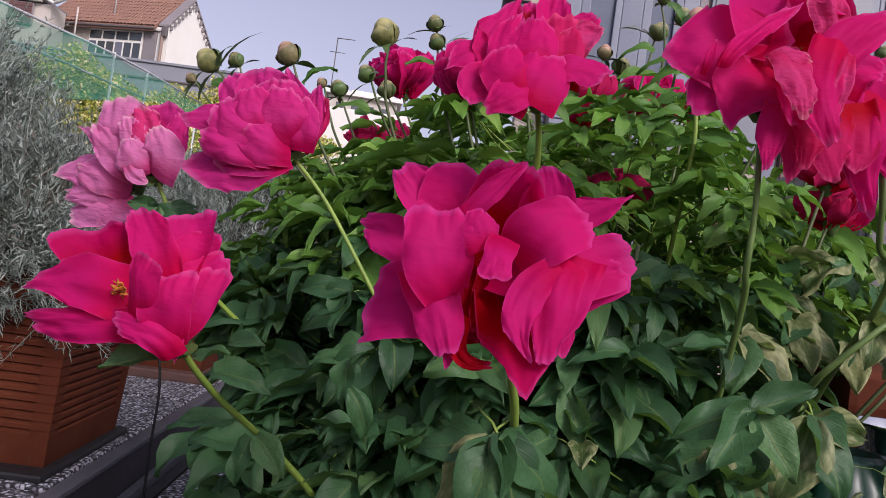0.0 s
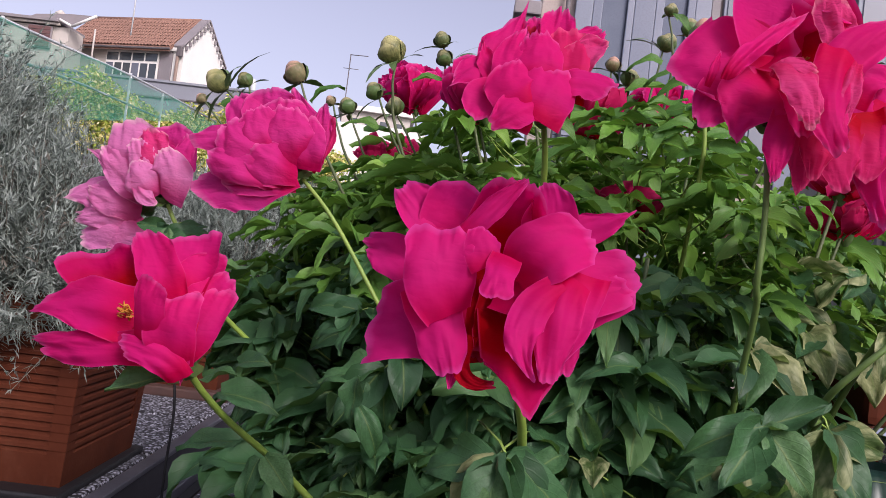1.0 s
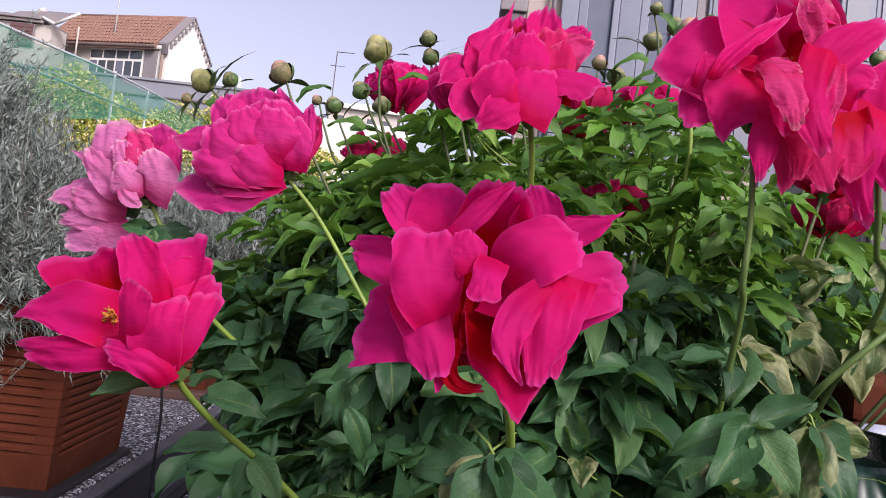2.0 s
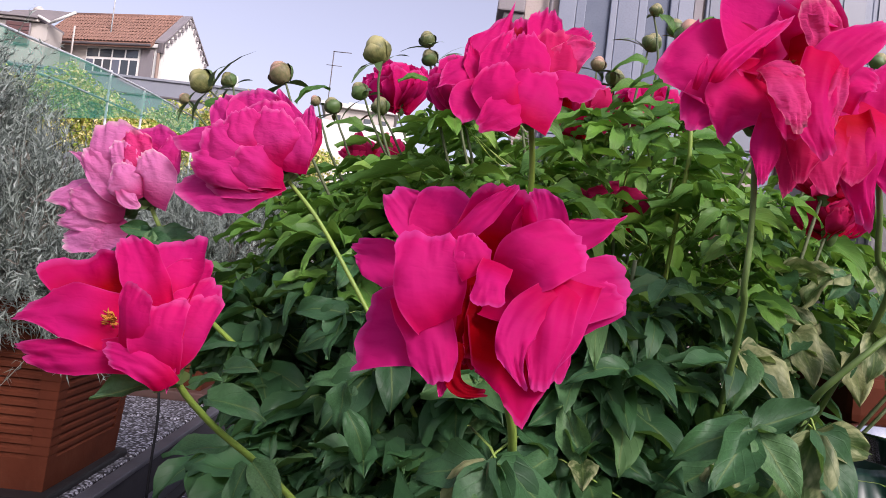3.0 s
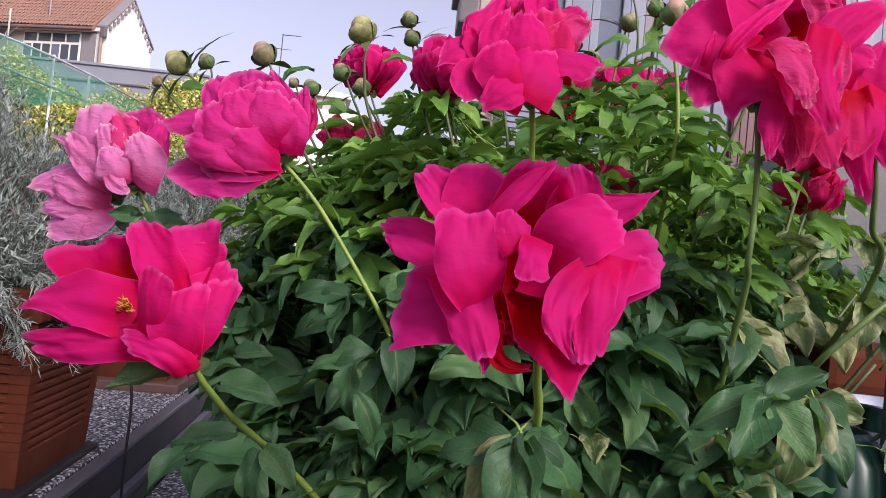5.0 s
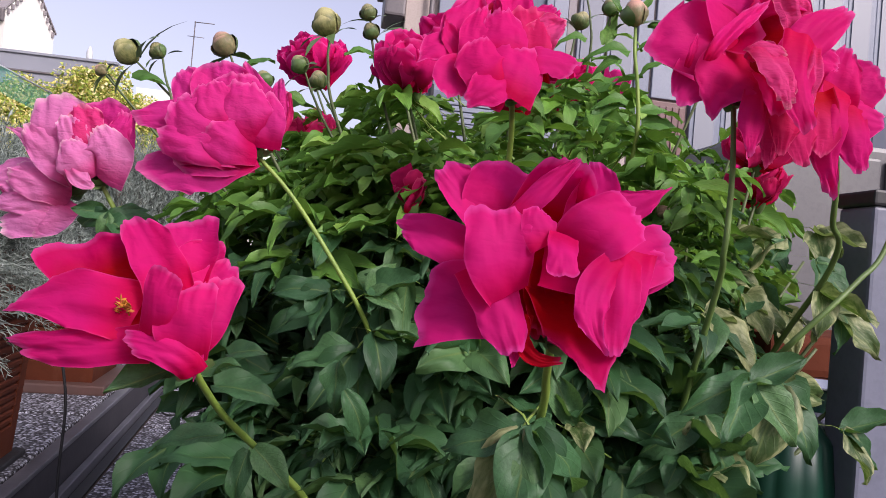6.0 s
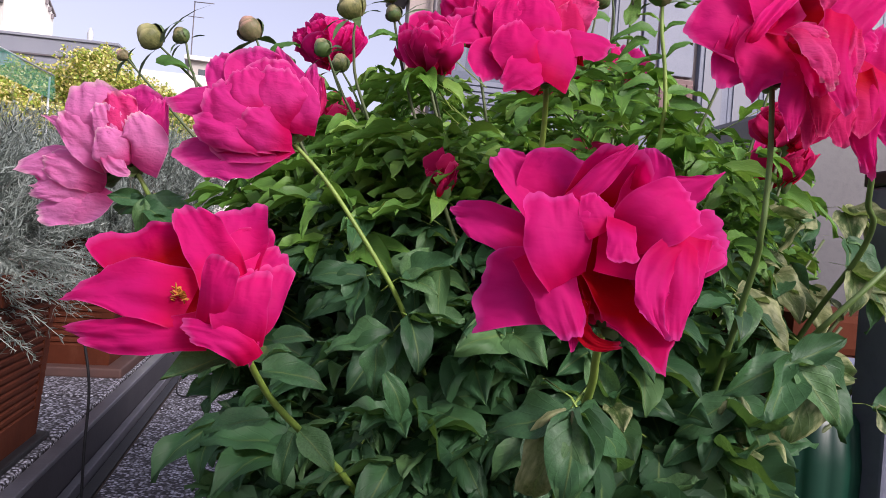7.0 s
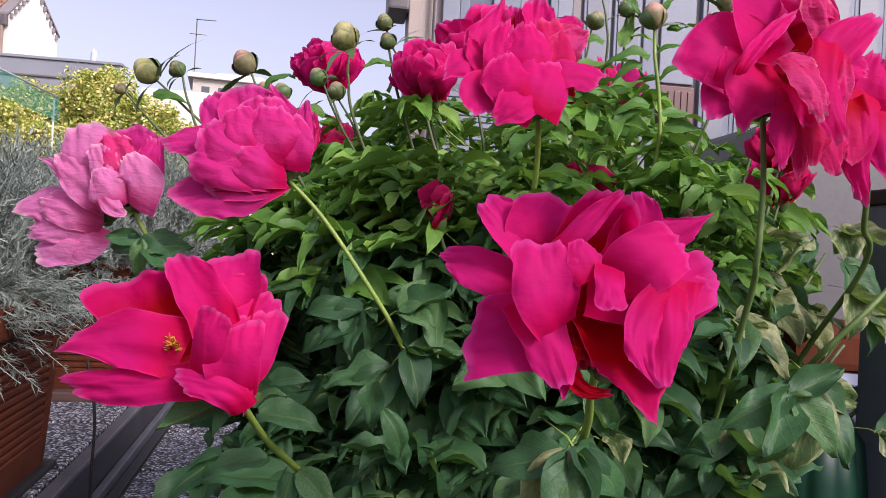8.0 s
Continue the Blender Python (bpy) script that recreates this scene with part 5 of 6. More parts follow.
stem([(-0.301, 0.746, 0.605), (-0.282, 0.748, 0.572), (-0.25, 0.79, 0.50), (-0.12, 0.88, 0.36), (0.03, 0.95, 0.1)], 0.0034, 0.005)
stem([(0.063, 0.645, 0.708), (0.071, 0.668, 0.672), (0.076, 0.70, 0.62), (0.09, 0.82, 0.45), (0.12, 0.96, 0.1)], 0.0042, 0.005)
stem([(0.219, 0.549, 0.704), (0.226, 0.555, 0.653), (0.229, 0.560, 0.616), (0.230, 0.565, 0.583), (0.241, 0.60, 0.53), (0.26, 0.76, 0.25), (0.24, 0.9, 0.0)], 0.0036, 0.0044, M_STEM_MID)
stem([(0.314, 0.557, 0.692), (0.325, 0.565, 0.648), (0.335, 0.580, 0.617), (0.365, 0.620, 0.580), (0.36, 0.74, 0.42), (0.30, 0.85, 0.0)], 0.0036, 0.0044, M_STEM_MID)
stem([(0.402, 0.575, 0.657), (0.376, 0.570, 0.594), (0.352, 0.565, 0.570), (0.328, 0.560, 0.549), (0.310, 0.565, 0.528), (0.299, 0.580, 0.506), (0.311, 0.630, 0.478), (0.328, 0.690, 0.449), (0.22, 0.85, 0.2)], 0.0034, 0.0046, M_STEM_MID)
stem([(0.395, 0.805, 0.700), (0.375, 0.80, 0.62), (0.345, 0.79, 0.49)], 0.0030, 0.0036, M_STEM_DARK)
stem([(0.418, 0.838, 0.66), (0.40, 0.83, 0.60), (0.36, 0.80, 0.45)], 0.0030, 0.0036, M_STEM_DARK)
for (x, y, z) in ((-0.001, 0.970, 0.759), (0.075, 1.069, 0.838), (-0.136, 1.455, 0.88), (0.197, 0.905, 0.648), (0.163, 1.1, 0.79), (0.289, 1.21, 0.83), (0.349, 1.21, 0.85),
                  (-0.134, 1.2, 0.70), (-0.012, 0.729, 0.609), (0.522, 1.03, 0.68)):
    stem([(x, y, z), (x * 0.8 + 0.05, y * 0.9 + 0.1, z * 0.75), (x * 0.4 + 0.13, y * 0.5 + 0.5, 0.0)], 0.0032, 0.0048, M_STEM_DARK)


# ---- leaves ----
def leaflet_arrays(length, width, droop, fold, twist, wave, seed, nu=8, nv=4):
    """A pointed leaflet along +x, folded on its midrib, arching down."""
    vs, uv = [], []
    for i in range(nu + 1):
        u = i / nu
        w = width / 2 * (math.sin(math.pi * min(1, 0.03 + u * 0.97) ** 0.72) ** 0.85 if u < 1 else 0.0) + 0.0006
        ang = droop * u
        cx = length * (math.sin(ang) / droop if abs(droop) > 1e-3 else u)
        cz = -length * ((1 - math.cos(ang)) / droop if abs(droop) > 1e-3 else 0)
        for j in range(nv + 1):
            v = 2 * j / nv - 1
            y = w * v
            z = abs(v) * w * fold + wave * length * noise.noise(Vector((u * 3.2, v * 1.4, seed))) * (0.3 + abs(v))
            ta = twist * u
            vs.append((cx + z * math.sin(ang), y * math.cos(ta) - z * math.sin(ta), cz + (z * math.cos(ta) + y * math.sin(ta)) * math.cos(ang)))
            uv.append((u, j / nv))
    fs = [(i * (nv + 1) + j, i * (nv + 1) + j + 1, (i + 1) * (nv + 1) + j + 1, (i + 1) * (nv + 1) + j) for i in range(nu) for j in range(nv)]
    return np.array(vs), np.array(uv), np.array(fs)


LEAF_FORMS = [leaflet_arrays(1.0, w, d, f, t, 0.17, 5.3 * i, 10, 6) for i, (w, d, f, t) in enumerate((
    (0.54, 0.6, 0.35, 0.35), (0.48, 0.9, 0.25, -0.45), (0.58, 0.3, 0.5, 0.2), (0.44, 1.3, 0.35, 0.6), (0.52, -0.3, 0.55, -0.4), (0.58, 0.8, 0.2, 0.1)))]
SLIM_FORMS = [leaflet_arrays(1.0, w, d, f, t, 0.14, 3.1 * i + 40, 7, 4) for i, (w, d, f, t) in enumerate((
    (0.36, 0.8, 0.3, 0.3), (0.31, 1.2, 0.25, -0.5), (0.40, 0.5, 0.4, 0.5), (0.34, 0.2, 0.3, -0.3)))]


def leaf_pose(p, d, n):
    """Leaflet at p along d, its face towards n."""
    d = Vector(d).normalized()
    n = Vector(n)
    n = (n - d * n.dot(d)).normalized()
    s = n.cross(d)
    return Matrix(((d.x, s.x, n.x, p[0]), (d.y, s.y, n.y, p[1]), (d.z, s.z, n.z, p[2]), (0, 0, 0, 1)))


near_leaves, mass_leaves, top_leaves, petioles = [], [], [], []


def compound(p, d, n, size, r, slim=False, many=True, dest=None):
    """A divided leaf: a petiole end with leaflets spread like fingers."""
    p, d, n = Vector(p), Vector(d).normalized(), Vector(n).normalized()
    spread = [(0.0, 1.0, 0.0), (0.75, 0.85, 0.05), (-0.75, 0.85, 0.05)]
    if many:
        spread += [(1.45, 0.7, -0.45), (-1.45, 0.7, -0.45), (0.35, 0.6, -0.5), (-0.4, 0.6, -0.5)][: r.choice((2, 3, 4))]
    back = 0.35 if dest is near_leaves else 0.9
    petioles.append((p - d * size * back - n * size * back * 0.5, p - d * size * 0.1, p))
    for a, k, back in spread:
        q = d.copy()
        q.rotate(Matrix.Rotation(a + r.uniform(-0.22, 0.22), 3, n))
        q += Vector((r.gauss(0, 0.14), r.gauss(0, 0.14), r.gauss(0, 0.14)))
        nn = n + Vector((r.gauss(0, 0.25), r.gauss(0, 0.25), r.gauss(0, 0.25)))
        o = p + d * back * size * 0.8
        s = size * k * r.uniform(0.85, 1.15)
        m = leaf_pose(o, q, nn) @ Matrix.Diagonal((s, s, s, 1))
        (dest if dest is not None else mass_leaves).append((m, slim, r.random()))


# dark gaps among the stems, stretched along the camera's view: centre and reach
HOLLOWS = [(0.215, 0.82, 0.615, 0.08, 0.20, 0.060), (0.262, 0.78, 0.515, 0.055, 0.12, 0.035), (-0.118, 0.86, 0.475, 0.050, 0.24, 0.040), (-0.190, 0.86, 0.555, 0.045, 0.24, 0.060)]


def dome(centre, radii, count, size, seed, lo=0.05, hi=1.0, slim_above=0.6, face=None):
    """Leaves over a rounded mass, pointing outwards and drooping."""
    r = random.Random(seed)
    made = 0
    while made < count:
        th, ph = r.uniform(0, 2 * math.pi), math.asin(r.uniform(lo, hi))
        dx, dy, dz = math.cos(th) * math.cos(ph), math.sin(th) * math.cos(ph), math.sin(ph)
        if face is not None and dy > face:
            continue
        k = r.uniform(0.78, 1.04)
        bump = 1 + 0.12 * noise.noise(Vector((dx * 2.4, dy * 2.4, dz * 2.4)) + Vector((seed, 0, 0)))
        c = math.cos(ph) ** 0.5
        p = Vector((centre[0] + radii[0] * math.cos(th) * c * k * bump, centre[1] + radii[1] * math.sin(th) * c * k * bump,
                    centre[2] + radii[2] * math.sin(ph) ** 0.6 * k * bump))
        p.z *= 1 + 0.26 * (p.y - centre[1])
        if p.x < -0.215 and p.z < 0.44:  # open ground beside the step
            made += 1
            continue
        if r.random() < 0.88 and any(((p.x - hx) / rx) ** 2 + ((p.y - hy) / ry) ** 2 + ((p.z - hz) / rz) ** 2 < 1 for hx, hy, hz, rx, ry, rz in HOLLOWS):
            made += 1
            continue
        # leaves right of a sight line from the camera are dropped, clearing its view
        sight_slope = (p.x + 0.108) / max(p.y, 0.1)
        if sight_slope > 0.57 and p.y < 1.15 and (sight_slope > 0.64 or r.random() < 0.8) or sight_slope > 0.64:
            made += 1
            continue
        out = Vector((dx, dy, 0.0))
        out = out.normalized() if out.length > 0.05 else Vector((r.uniform(-1, 1), -1, 0)).normalized()
        d = out * r.uniform(0.7, 1.0) + Vector((r.gauss(0, 0.45), r.gauss(0, 0.45), r.uniform(-0.32, 0.15 if dz > 0.5 else 0.38)))
        n = Vector((dx * 0.6, dy * 0.6, 0.55 + dz)) + Vector((r.gauss(0, 0.2), r.gauss(0, 0.2), 0))
        slim = dz > slim_above or p.z > 0.52
        # the lighter green starts lower at back and left, brightening leaves by colour
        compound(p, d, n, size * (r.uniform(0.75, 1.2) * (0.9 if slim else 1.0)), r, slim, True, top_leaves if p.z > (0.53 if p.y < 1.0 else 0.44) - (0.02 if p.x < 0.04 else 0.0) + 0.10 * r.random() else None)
        made += 1


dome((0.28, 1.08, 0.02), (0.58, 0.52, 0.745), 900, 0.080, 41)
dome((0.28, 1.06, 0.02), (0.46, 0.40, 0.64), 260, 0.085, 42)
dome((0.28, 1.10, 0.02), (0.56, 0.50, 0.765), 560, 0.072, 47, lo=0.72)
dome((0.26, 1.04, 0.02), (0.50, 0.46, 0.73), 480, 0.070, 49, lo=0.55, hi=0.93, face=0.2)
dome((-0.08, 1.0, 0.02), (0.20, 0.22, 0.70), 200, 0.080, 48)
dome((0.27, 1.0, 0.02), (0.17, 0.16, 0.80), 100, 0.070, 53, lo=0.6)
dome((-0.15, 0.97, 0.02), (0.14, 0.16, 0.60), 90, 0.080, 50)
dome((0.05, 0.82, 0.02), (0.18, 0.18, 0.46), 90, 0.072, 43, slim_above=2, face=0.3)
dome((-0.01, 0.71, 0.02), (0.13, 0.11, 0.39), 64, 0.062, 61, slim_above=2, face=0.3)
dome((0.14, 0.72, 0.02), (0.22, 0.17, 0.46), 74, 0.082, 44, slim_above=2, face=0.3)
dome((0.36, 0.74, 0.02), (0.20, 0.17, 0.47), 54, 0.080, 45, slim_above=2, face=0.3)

# leaves that stand clear of the rest
rh = random.Random(77)
CLEAR_LEAVES_A = [
    ((0.048, 0.47, 0.452), (-0.5, -0.25, -0.75), (-0.3, -0.8, 0.5), 0.075), ((0.052, 0.47, 0.455), (0.5, -0.25, -0.75), (0.3, -0.8, 0.5), 0.075),
    ((-0.045, 0.755, 0.505), (0.6, -0.3, -0.6), (0.1, -0.8, 0.6), 0.070),
    ((-0.055, 0.750, 0.505), (-0.6, -0.3, -0.6), (-0.1, -0.8, 0.6), 0.070)]
# two divided leaves on the stem of the lumpy flower
CLEAR_LEAVES_A += [
    ((-0.078, 0.688, 0.520), (-0.8, -0.25, -0.35), (-0.2, -0.7, 0.7), 0.060), ((-0.038, 0.690, 0.486), (0.55, -0.35, -0.3), (0.1, -0.7, 0.7), 0.060),
    ((-0.050, 0.690, 0.470), (-0.45, -0.35, -0.75), (-0.1, -0.8, 0.6), 0.065), ((-0.046, 0.700, 0.520), (0.75, -0.1, 0.35), (0.1, -0.6, 0.8), 0.050)]
CLEAR_LEAVES_B = [
    ((0.37, 0.64, 0.56), (0.5, -0.3, -0.5), (0.2, -0.7, 0.7), 0.05), ((-0.285, 0.73, 0.565), (0.9, -0.2, 0.05), (0.1, -0.8, 0.6), 0.045),
    ((-0.285, 0.73, 0.575), (-0.6, -0.2, -0.6), (0, -0.9, 0.4), 0.042), ((0.395, 0.738, 0.610), (-0.5, -0.3, 0.0), (0, -0.5, 0.9), 0.060),
    ((0.398, 0.69, 0.590), (0.5, -0.3, -0.4), (0.1, -0.6, 0.8), 0.055), ((0.43, 0.74, 0.625), (0.3, -0.4, -0.3), (0, -0.5, 0.9), 0.060),
    ((0.374, 0.742, 0.560), (-0.6, -0.3, -0.3), (0, -0.7, 0.7), 0.065), ((0.430, 0.79, 0.535), (0.2, -0.4, -0.3), (0, -0.6, 0.8), 0.060),
    ((0.390, 0.65, 0.545), (0.6, -0.3, -0.3), (0.1, -0.7, 0.7), 0.060)]
CLEAR_LEAVES_C = [
    ((0.42, 0.84, 0.610), (-0.2, -0.4, 0.0), (0, -0.5, 0.9), 0.070), ((0.302, 0.705, 0.605), (0.4, -0.4, -0.2), (0, -0.6, 0.8), 0.065),
    ((0.310, 0.60, 0.478), (0.25, -0.3, -0.8), (0.1, -0.9, 0.4), 0.080), ((0.37, 0.60, 0.44), (0.6, -0.3, -0.2), (0.2, -0.7, 0.6), 0.060),
    ((0.240, 0.60, 0.445), (-0.3, -0.3, -0.7), (-0.1, -0.8, 0.5), 0.075), ((0.27, 0.665, 0.53), (0.3, -0.4, -0.4), (0, -0.7, 0.7), 0.07),
    ((0.33, 0.70, 0.55), (0.1, -0.4, -0.3), (0, -0.6, 0.8), 0.07)]
for p, d, n, size in CLEAR_LEAVES_A + CLEAR_LEAVES_B + CLEAR_LEAVES_C:
    compound(p, d, n, size, rh, False, False, near_leaves)
# broad leaves spread from one node over the green pot
POT_LEAVES = [
    ((0.217, 0.492, 0.489), (-0.56, -0.36, -0.75), (-0.1, -0.8, 0.6), 0.057),
    ((0.217, 0.492, 0.489), (0.57, -0.41, -0.71), (0.1, -0.8, 0.6), 0.052),
    ((0.217, 0.492, 0.489), (-0.94, -0.25, -0.22), (-0.2, -0.8, 0.6), 0.058),
    ((0.217, 0.492, 0.489), (0.93, 0.14, 0.33), (0.2, -0.8, 0.6), 0.046),
    ((0.217, 0.492, 0.489), (0.28, 0.86, 0.42), (0.0, -0.8, 0.6), 0.034)]
# single leaves along the stem of the cup flower and beside it
STEM_LEAVES = [
    ((-0.130, 0.588, 0.400), (-0.35, -0.40, -0.84), (-0.4, -0.8, 0.4), 0.042), ((-0.126, 0.588, 0.402), (0.70, -0.39, -0.55), (0.2, -0.8, 0.6), 0.042),
    ((-0.172, 0.500, 0.474), (-0.80, -0.35, -0.45), (0.0, -0.6, 0.8), 0.046), ((-0.160, 0.520, 0.467), (0.63, -0.55, 0.54), (0.0, -0.6, 0.7), 0.030),
    ((-0.155, 0.545, 0.455), (0.94, -0.30, 0.14), (0.1, -0.5, 0.8), 0.050), ((-0.150, 0.600, 0.408), (-0.94, -0.33, -0.06), (-0.1, -0.6, 0.8), 0.050),
    ((-0.149, 0.560, 0.475), (0.73, -0.54, 0.41), (0.0, -0.6, 0.7), 0.032), ((-0.061, 0.620, 0.444), (0.60, -0.30, -0.74), (0.1, -0.8, 0.6), 0.052),
    ((-0.067, 0.640, 0.465), (-0.13, -0.38, -0.92), (-0.4, -0.8, 0.3), 0.044)]
for p, d, n, s in POT_LEAVES + STEM_LEAVES:
    near_leaves.append((leaf_pose(p, d, n) @ Matrix.Diagonal((s, s * 0.95, s, 1)), False, -rh.random()))
# lance leaves on the bud stems and under the big flower
LANCE_LEAVES_A = [
    ((-0.085, 0.93, 0.80), (0.85, 0.1, 0.55), (-0.4, -0.8, 0.5), 0.055), ((-0.20, 0.89, 0.75), (0.45, 0.1, 0.9), (-0.6, -0.8, 0.2), 0.055),
    ((-0.345, 0.99, 0.755), (0.9, -0.2, 0.1), (0, -0.6, 0.8), 0.050), ((0.066, 0.640, 0.712), (0.55, -0.3, -0.35), (0.3, -0.9, 0.3), 0.040),
    ((0.066, 0.640, 0.712), (0.75, -0.1, 0.25), (0, -0.8, 0.6), 0.032), ((0.235, 0.945, 0.84), (0.8, -0.1, 0.2), (0, -0.6, 0.8), 0.06),
    ((0.24, 0.945, 0.83), (-0.8, -0.2, 0.15), (0, -0.6, 0.8), 0.06), ((0.25, 0.945, 0.86), (0.3, 0.1, 0.9), (-0.5, -0.8, 0.1), 0.06),
    ((0.236, 0.947, 0.80), (0.75, -0.3, 0.3), (0, -0.6, 0.8), 0.07)]
LANCE_LEAVES_B = [
    ((0.234, 0.947, 0.79), (-0.8, -0.3, 0.25), (0, -0.6, 0.8), 0.07), ((0.24, 0.95, 0.76), (-0.6, -0.4, 0.1), (0, -0.6, 0.8), 0.08),
    ((0.24, 0.95, 0.75), (0.7, -0.4, 0.1), (0, -0.6, 0.8), 0.08), ((0.262, 0.943, 0.875), (0.9, -0.2, 0.15), (0, -0.6, 0.8), 0.05),
    ((0.225, 0.943, 0.865), (-0.9, -0.2, 0.1), (0, -0.6, 0.8), 0.05), ((0.22, 1.19, 0.85), (0.4, -0.1, 0.7), (-0.4, -0.9, 0.2), 0.06),
    ((-0.13, 1.0, 0.75), (-0.7, -0.3, 0.3), (0, -0.6, 0.8), 0.055), ((-0.165, 1.09, 0.76), (0.8, -0.1, 0.25), (0, -0.5, 0.9), 0.055)]
LANCE_LEAVES_C = [
    ((0.235, 0.815, 0.814), (-0.97, -0.19, 0.17), (0.1, -0.5, 0.8), 0.062), ((0.243, 0.815, 0.816), (0.64, -0.36, 0.68), (-0.5, -0.6, 0.6), 0.036),
    ((0.249, 0.815, 0.787), (0.49, -0.32, 0.81), (-0.7, -0.6, 0.4), 0.040), ((0.226, 0.815, 0.804), (-0.94, -0.27, -0.21), (0, -0.6, 0.8), 0.045),
    ((0.238, 0.815, 0.758), (-0.97, -0.24, 0.07), (0, -0.6, 0.8), 0.052), ((0.229, 0.815, 0.783), (-0.95, -0.26, -0.17), (0, -0.4, 0.8), 0.047),
    ((0.232, 0.815, 0.751), (-0.93, -0.26, -0.26), (0, -0.6, 0.8), 0.048), ((0.254, 0.815, 0.747), (0.95, -0.24, 0.22), (0, -0.4, 0.8), 0.053)]
LANCE_LEAVES_C += [
    ((0.257, 0.815, 0.734), (0.95, -0.20, 0.12), (0, -0.6, 0.8), 0.061), ((0.228, 0.830, 0.858), (-0.43, -0.35, 0.75), (0.3, -0.8, 0.4), 0.034),
    ((0.250, 0.830, 0.861), (0.18, -0.37, 0.82), (-0.5, -0.8, 0.3), 0.034), ((0.254, 0.815, 0.846), (0.94, -0.31, 0.17), (0, -0.6, 0.8), 0.039),
    ((0.239, 0.815, 0.742), (-0.84, -0.27, -0.47), (0, -0.6, 0.8), 0.046), ((0.255, 0.815, 0.725), (0.60, -0.35, -0.35), (0, -0.6, 0.8), 0.048)]
for p, d, n, s in LANCE_LEAVES_A + LANCE_LEAVES_B + LANCE_LEAVES_C:
    near_leaves.append((leaf_pose(p, d, n) @ Matrix.Diagonal((s, s, s, 1)), True, rh.random()))

# the leaflets on the open side of the bush are single parts, the rest of the foliage one mass
ranked = sorted(range(len(mass_leaves)), key=lambda i: mass_leaves[i][0].translation.y)
take = max(0, 295 - len(near_leaves))
near_leaves += [mass_leaves[i] for i in ranked[:take]]
mass_leaves = [mass_leaves[i] for i in ranked[take:]]
form_me = [mesh_of("leaf", v, f, M_LEAF, uv, True) for v, uv, f in LEAF_FORMS]
form_slim = [mesh_of("leaf_slim", v, f, M_LEAF_YOUNG, uv, True) for v, uv, f in SLIM_FORMS]
form_dry = [mesh_of("leaf_fading", v, f, M_LEAF_DRY, uv, True) for v, uv, f in LEAF_FORMS]
for m, slim, k in near_leaves:
    i = int(abs(k) * 600) % 6
    fading = k > 0 and int(k * 1000) % 9 < (4 if m.translation.x > 0.24 else 2 if m.translation.x > -0.02 else 0) and m.translation.z < 0.64
    part("leaf", form_slim[i % 4] if slim else (form_dry if fading else form_me)[i], bush, "pale fading leaf" if fading else "", m)


def joined(name, leaves, mat):
    vs, uvs, fs, base = [], [], [], 0
    for m, slim, k in leaves:
        forms = SLIM_FORMS if slim else LEAF_FORMS
        v, uv, f = forms[int(k * 600) % len(forms)]
        a = np.array(m)
        vs.append(v @ a[:3, :3].T + a[:3, 3])
        uvs.append(uv)
        fs.append(f + base)
        base += len(v)
    return mesh_of(name, np.concatenate(vs).tolist(), np.concatenate(fs).tolist(), mat, np.concatenate(uvs), True)


part("foliage", joined("foliage", mass_leaves, M_LEAF_MASS), bush, "dense dark green divided leaves", kind="stuff")
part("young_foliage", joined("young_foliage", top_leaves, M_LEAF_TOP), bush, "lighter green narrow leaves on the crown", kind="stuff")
pv, pf = [], []
for a, b, c in petioles:
    k = len(pv)
    for p, w in ((a, 0.0018), (b, 0.0014), (c, 0.0011)):
        pv += [p + Vector((w, 0, 0)), p + Vector((-w / 2, w * 0.87, 0)), p + Vector((-w / 2, -w * 0.87, 0))]
    for i in (0, 3):
        for j in range(3):
            pf.append((k + i + j, k + i + (j + 1) % 3, k + i + 3 + (j + 1) % 3, k + i + 3 + j))
part("stalk", mesh_of("stalk", pv, pf, M_STEM, smooth=True), bush, kind="stuff")
rs = random.Random(3)
for i in range(26):
    a = rs.uniform(0, 6.28)
    foot = Vector((0.22 + 0.10 * math.cos(a), 0.98 + 0.1 * math.sin(a), 0.0))
    top = Vector((0.26 + rs.uniform(0.25, 0.45) * math.cos(a), 1.03 + rs.uniform(0.22, 0.40) * math.sin(a), rs.uniform(0.35, 0.62)))
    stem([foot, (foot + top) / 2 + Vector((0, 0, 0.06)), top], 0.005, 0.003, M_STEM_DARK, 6)


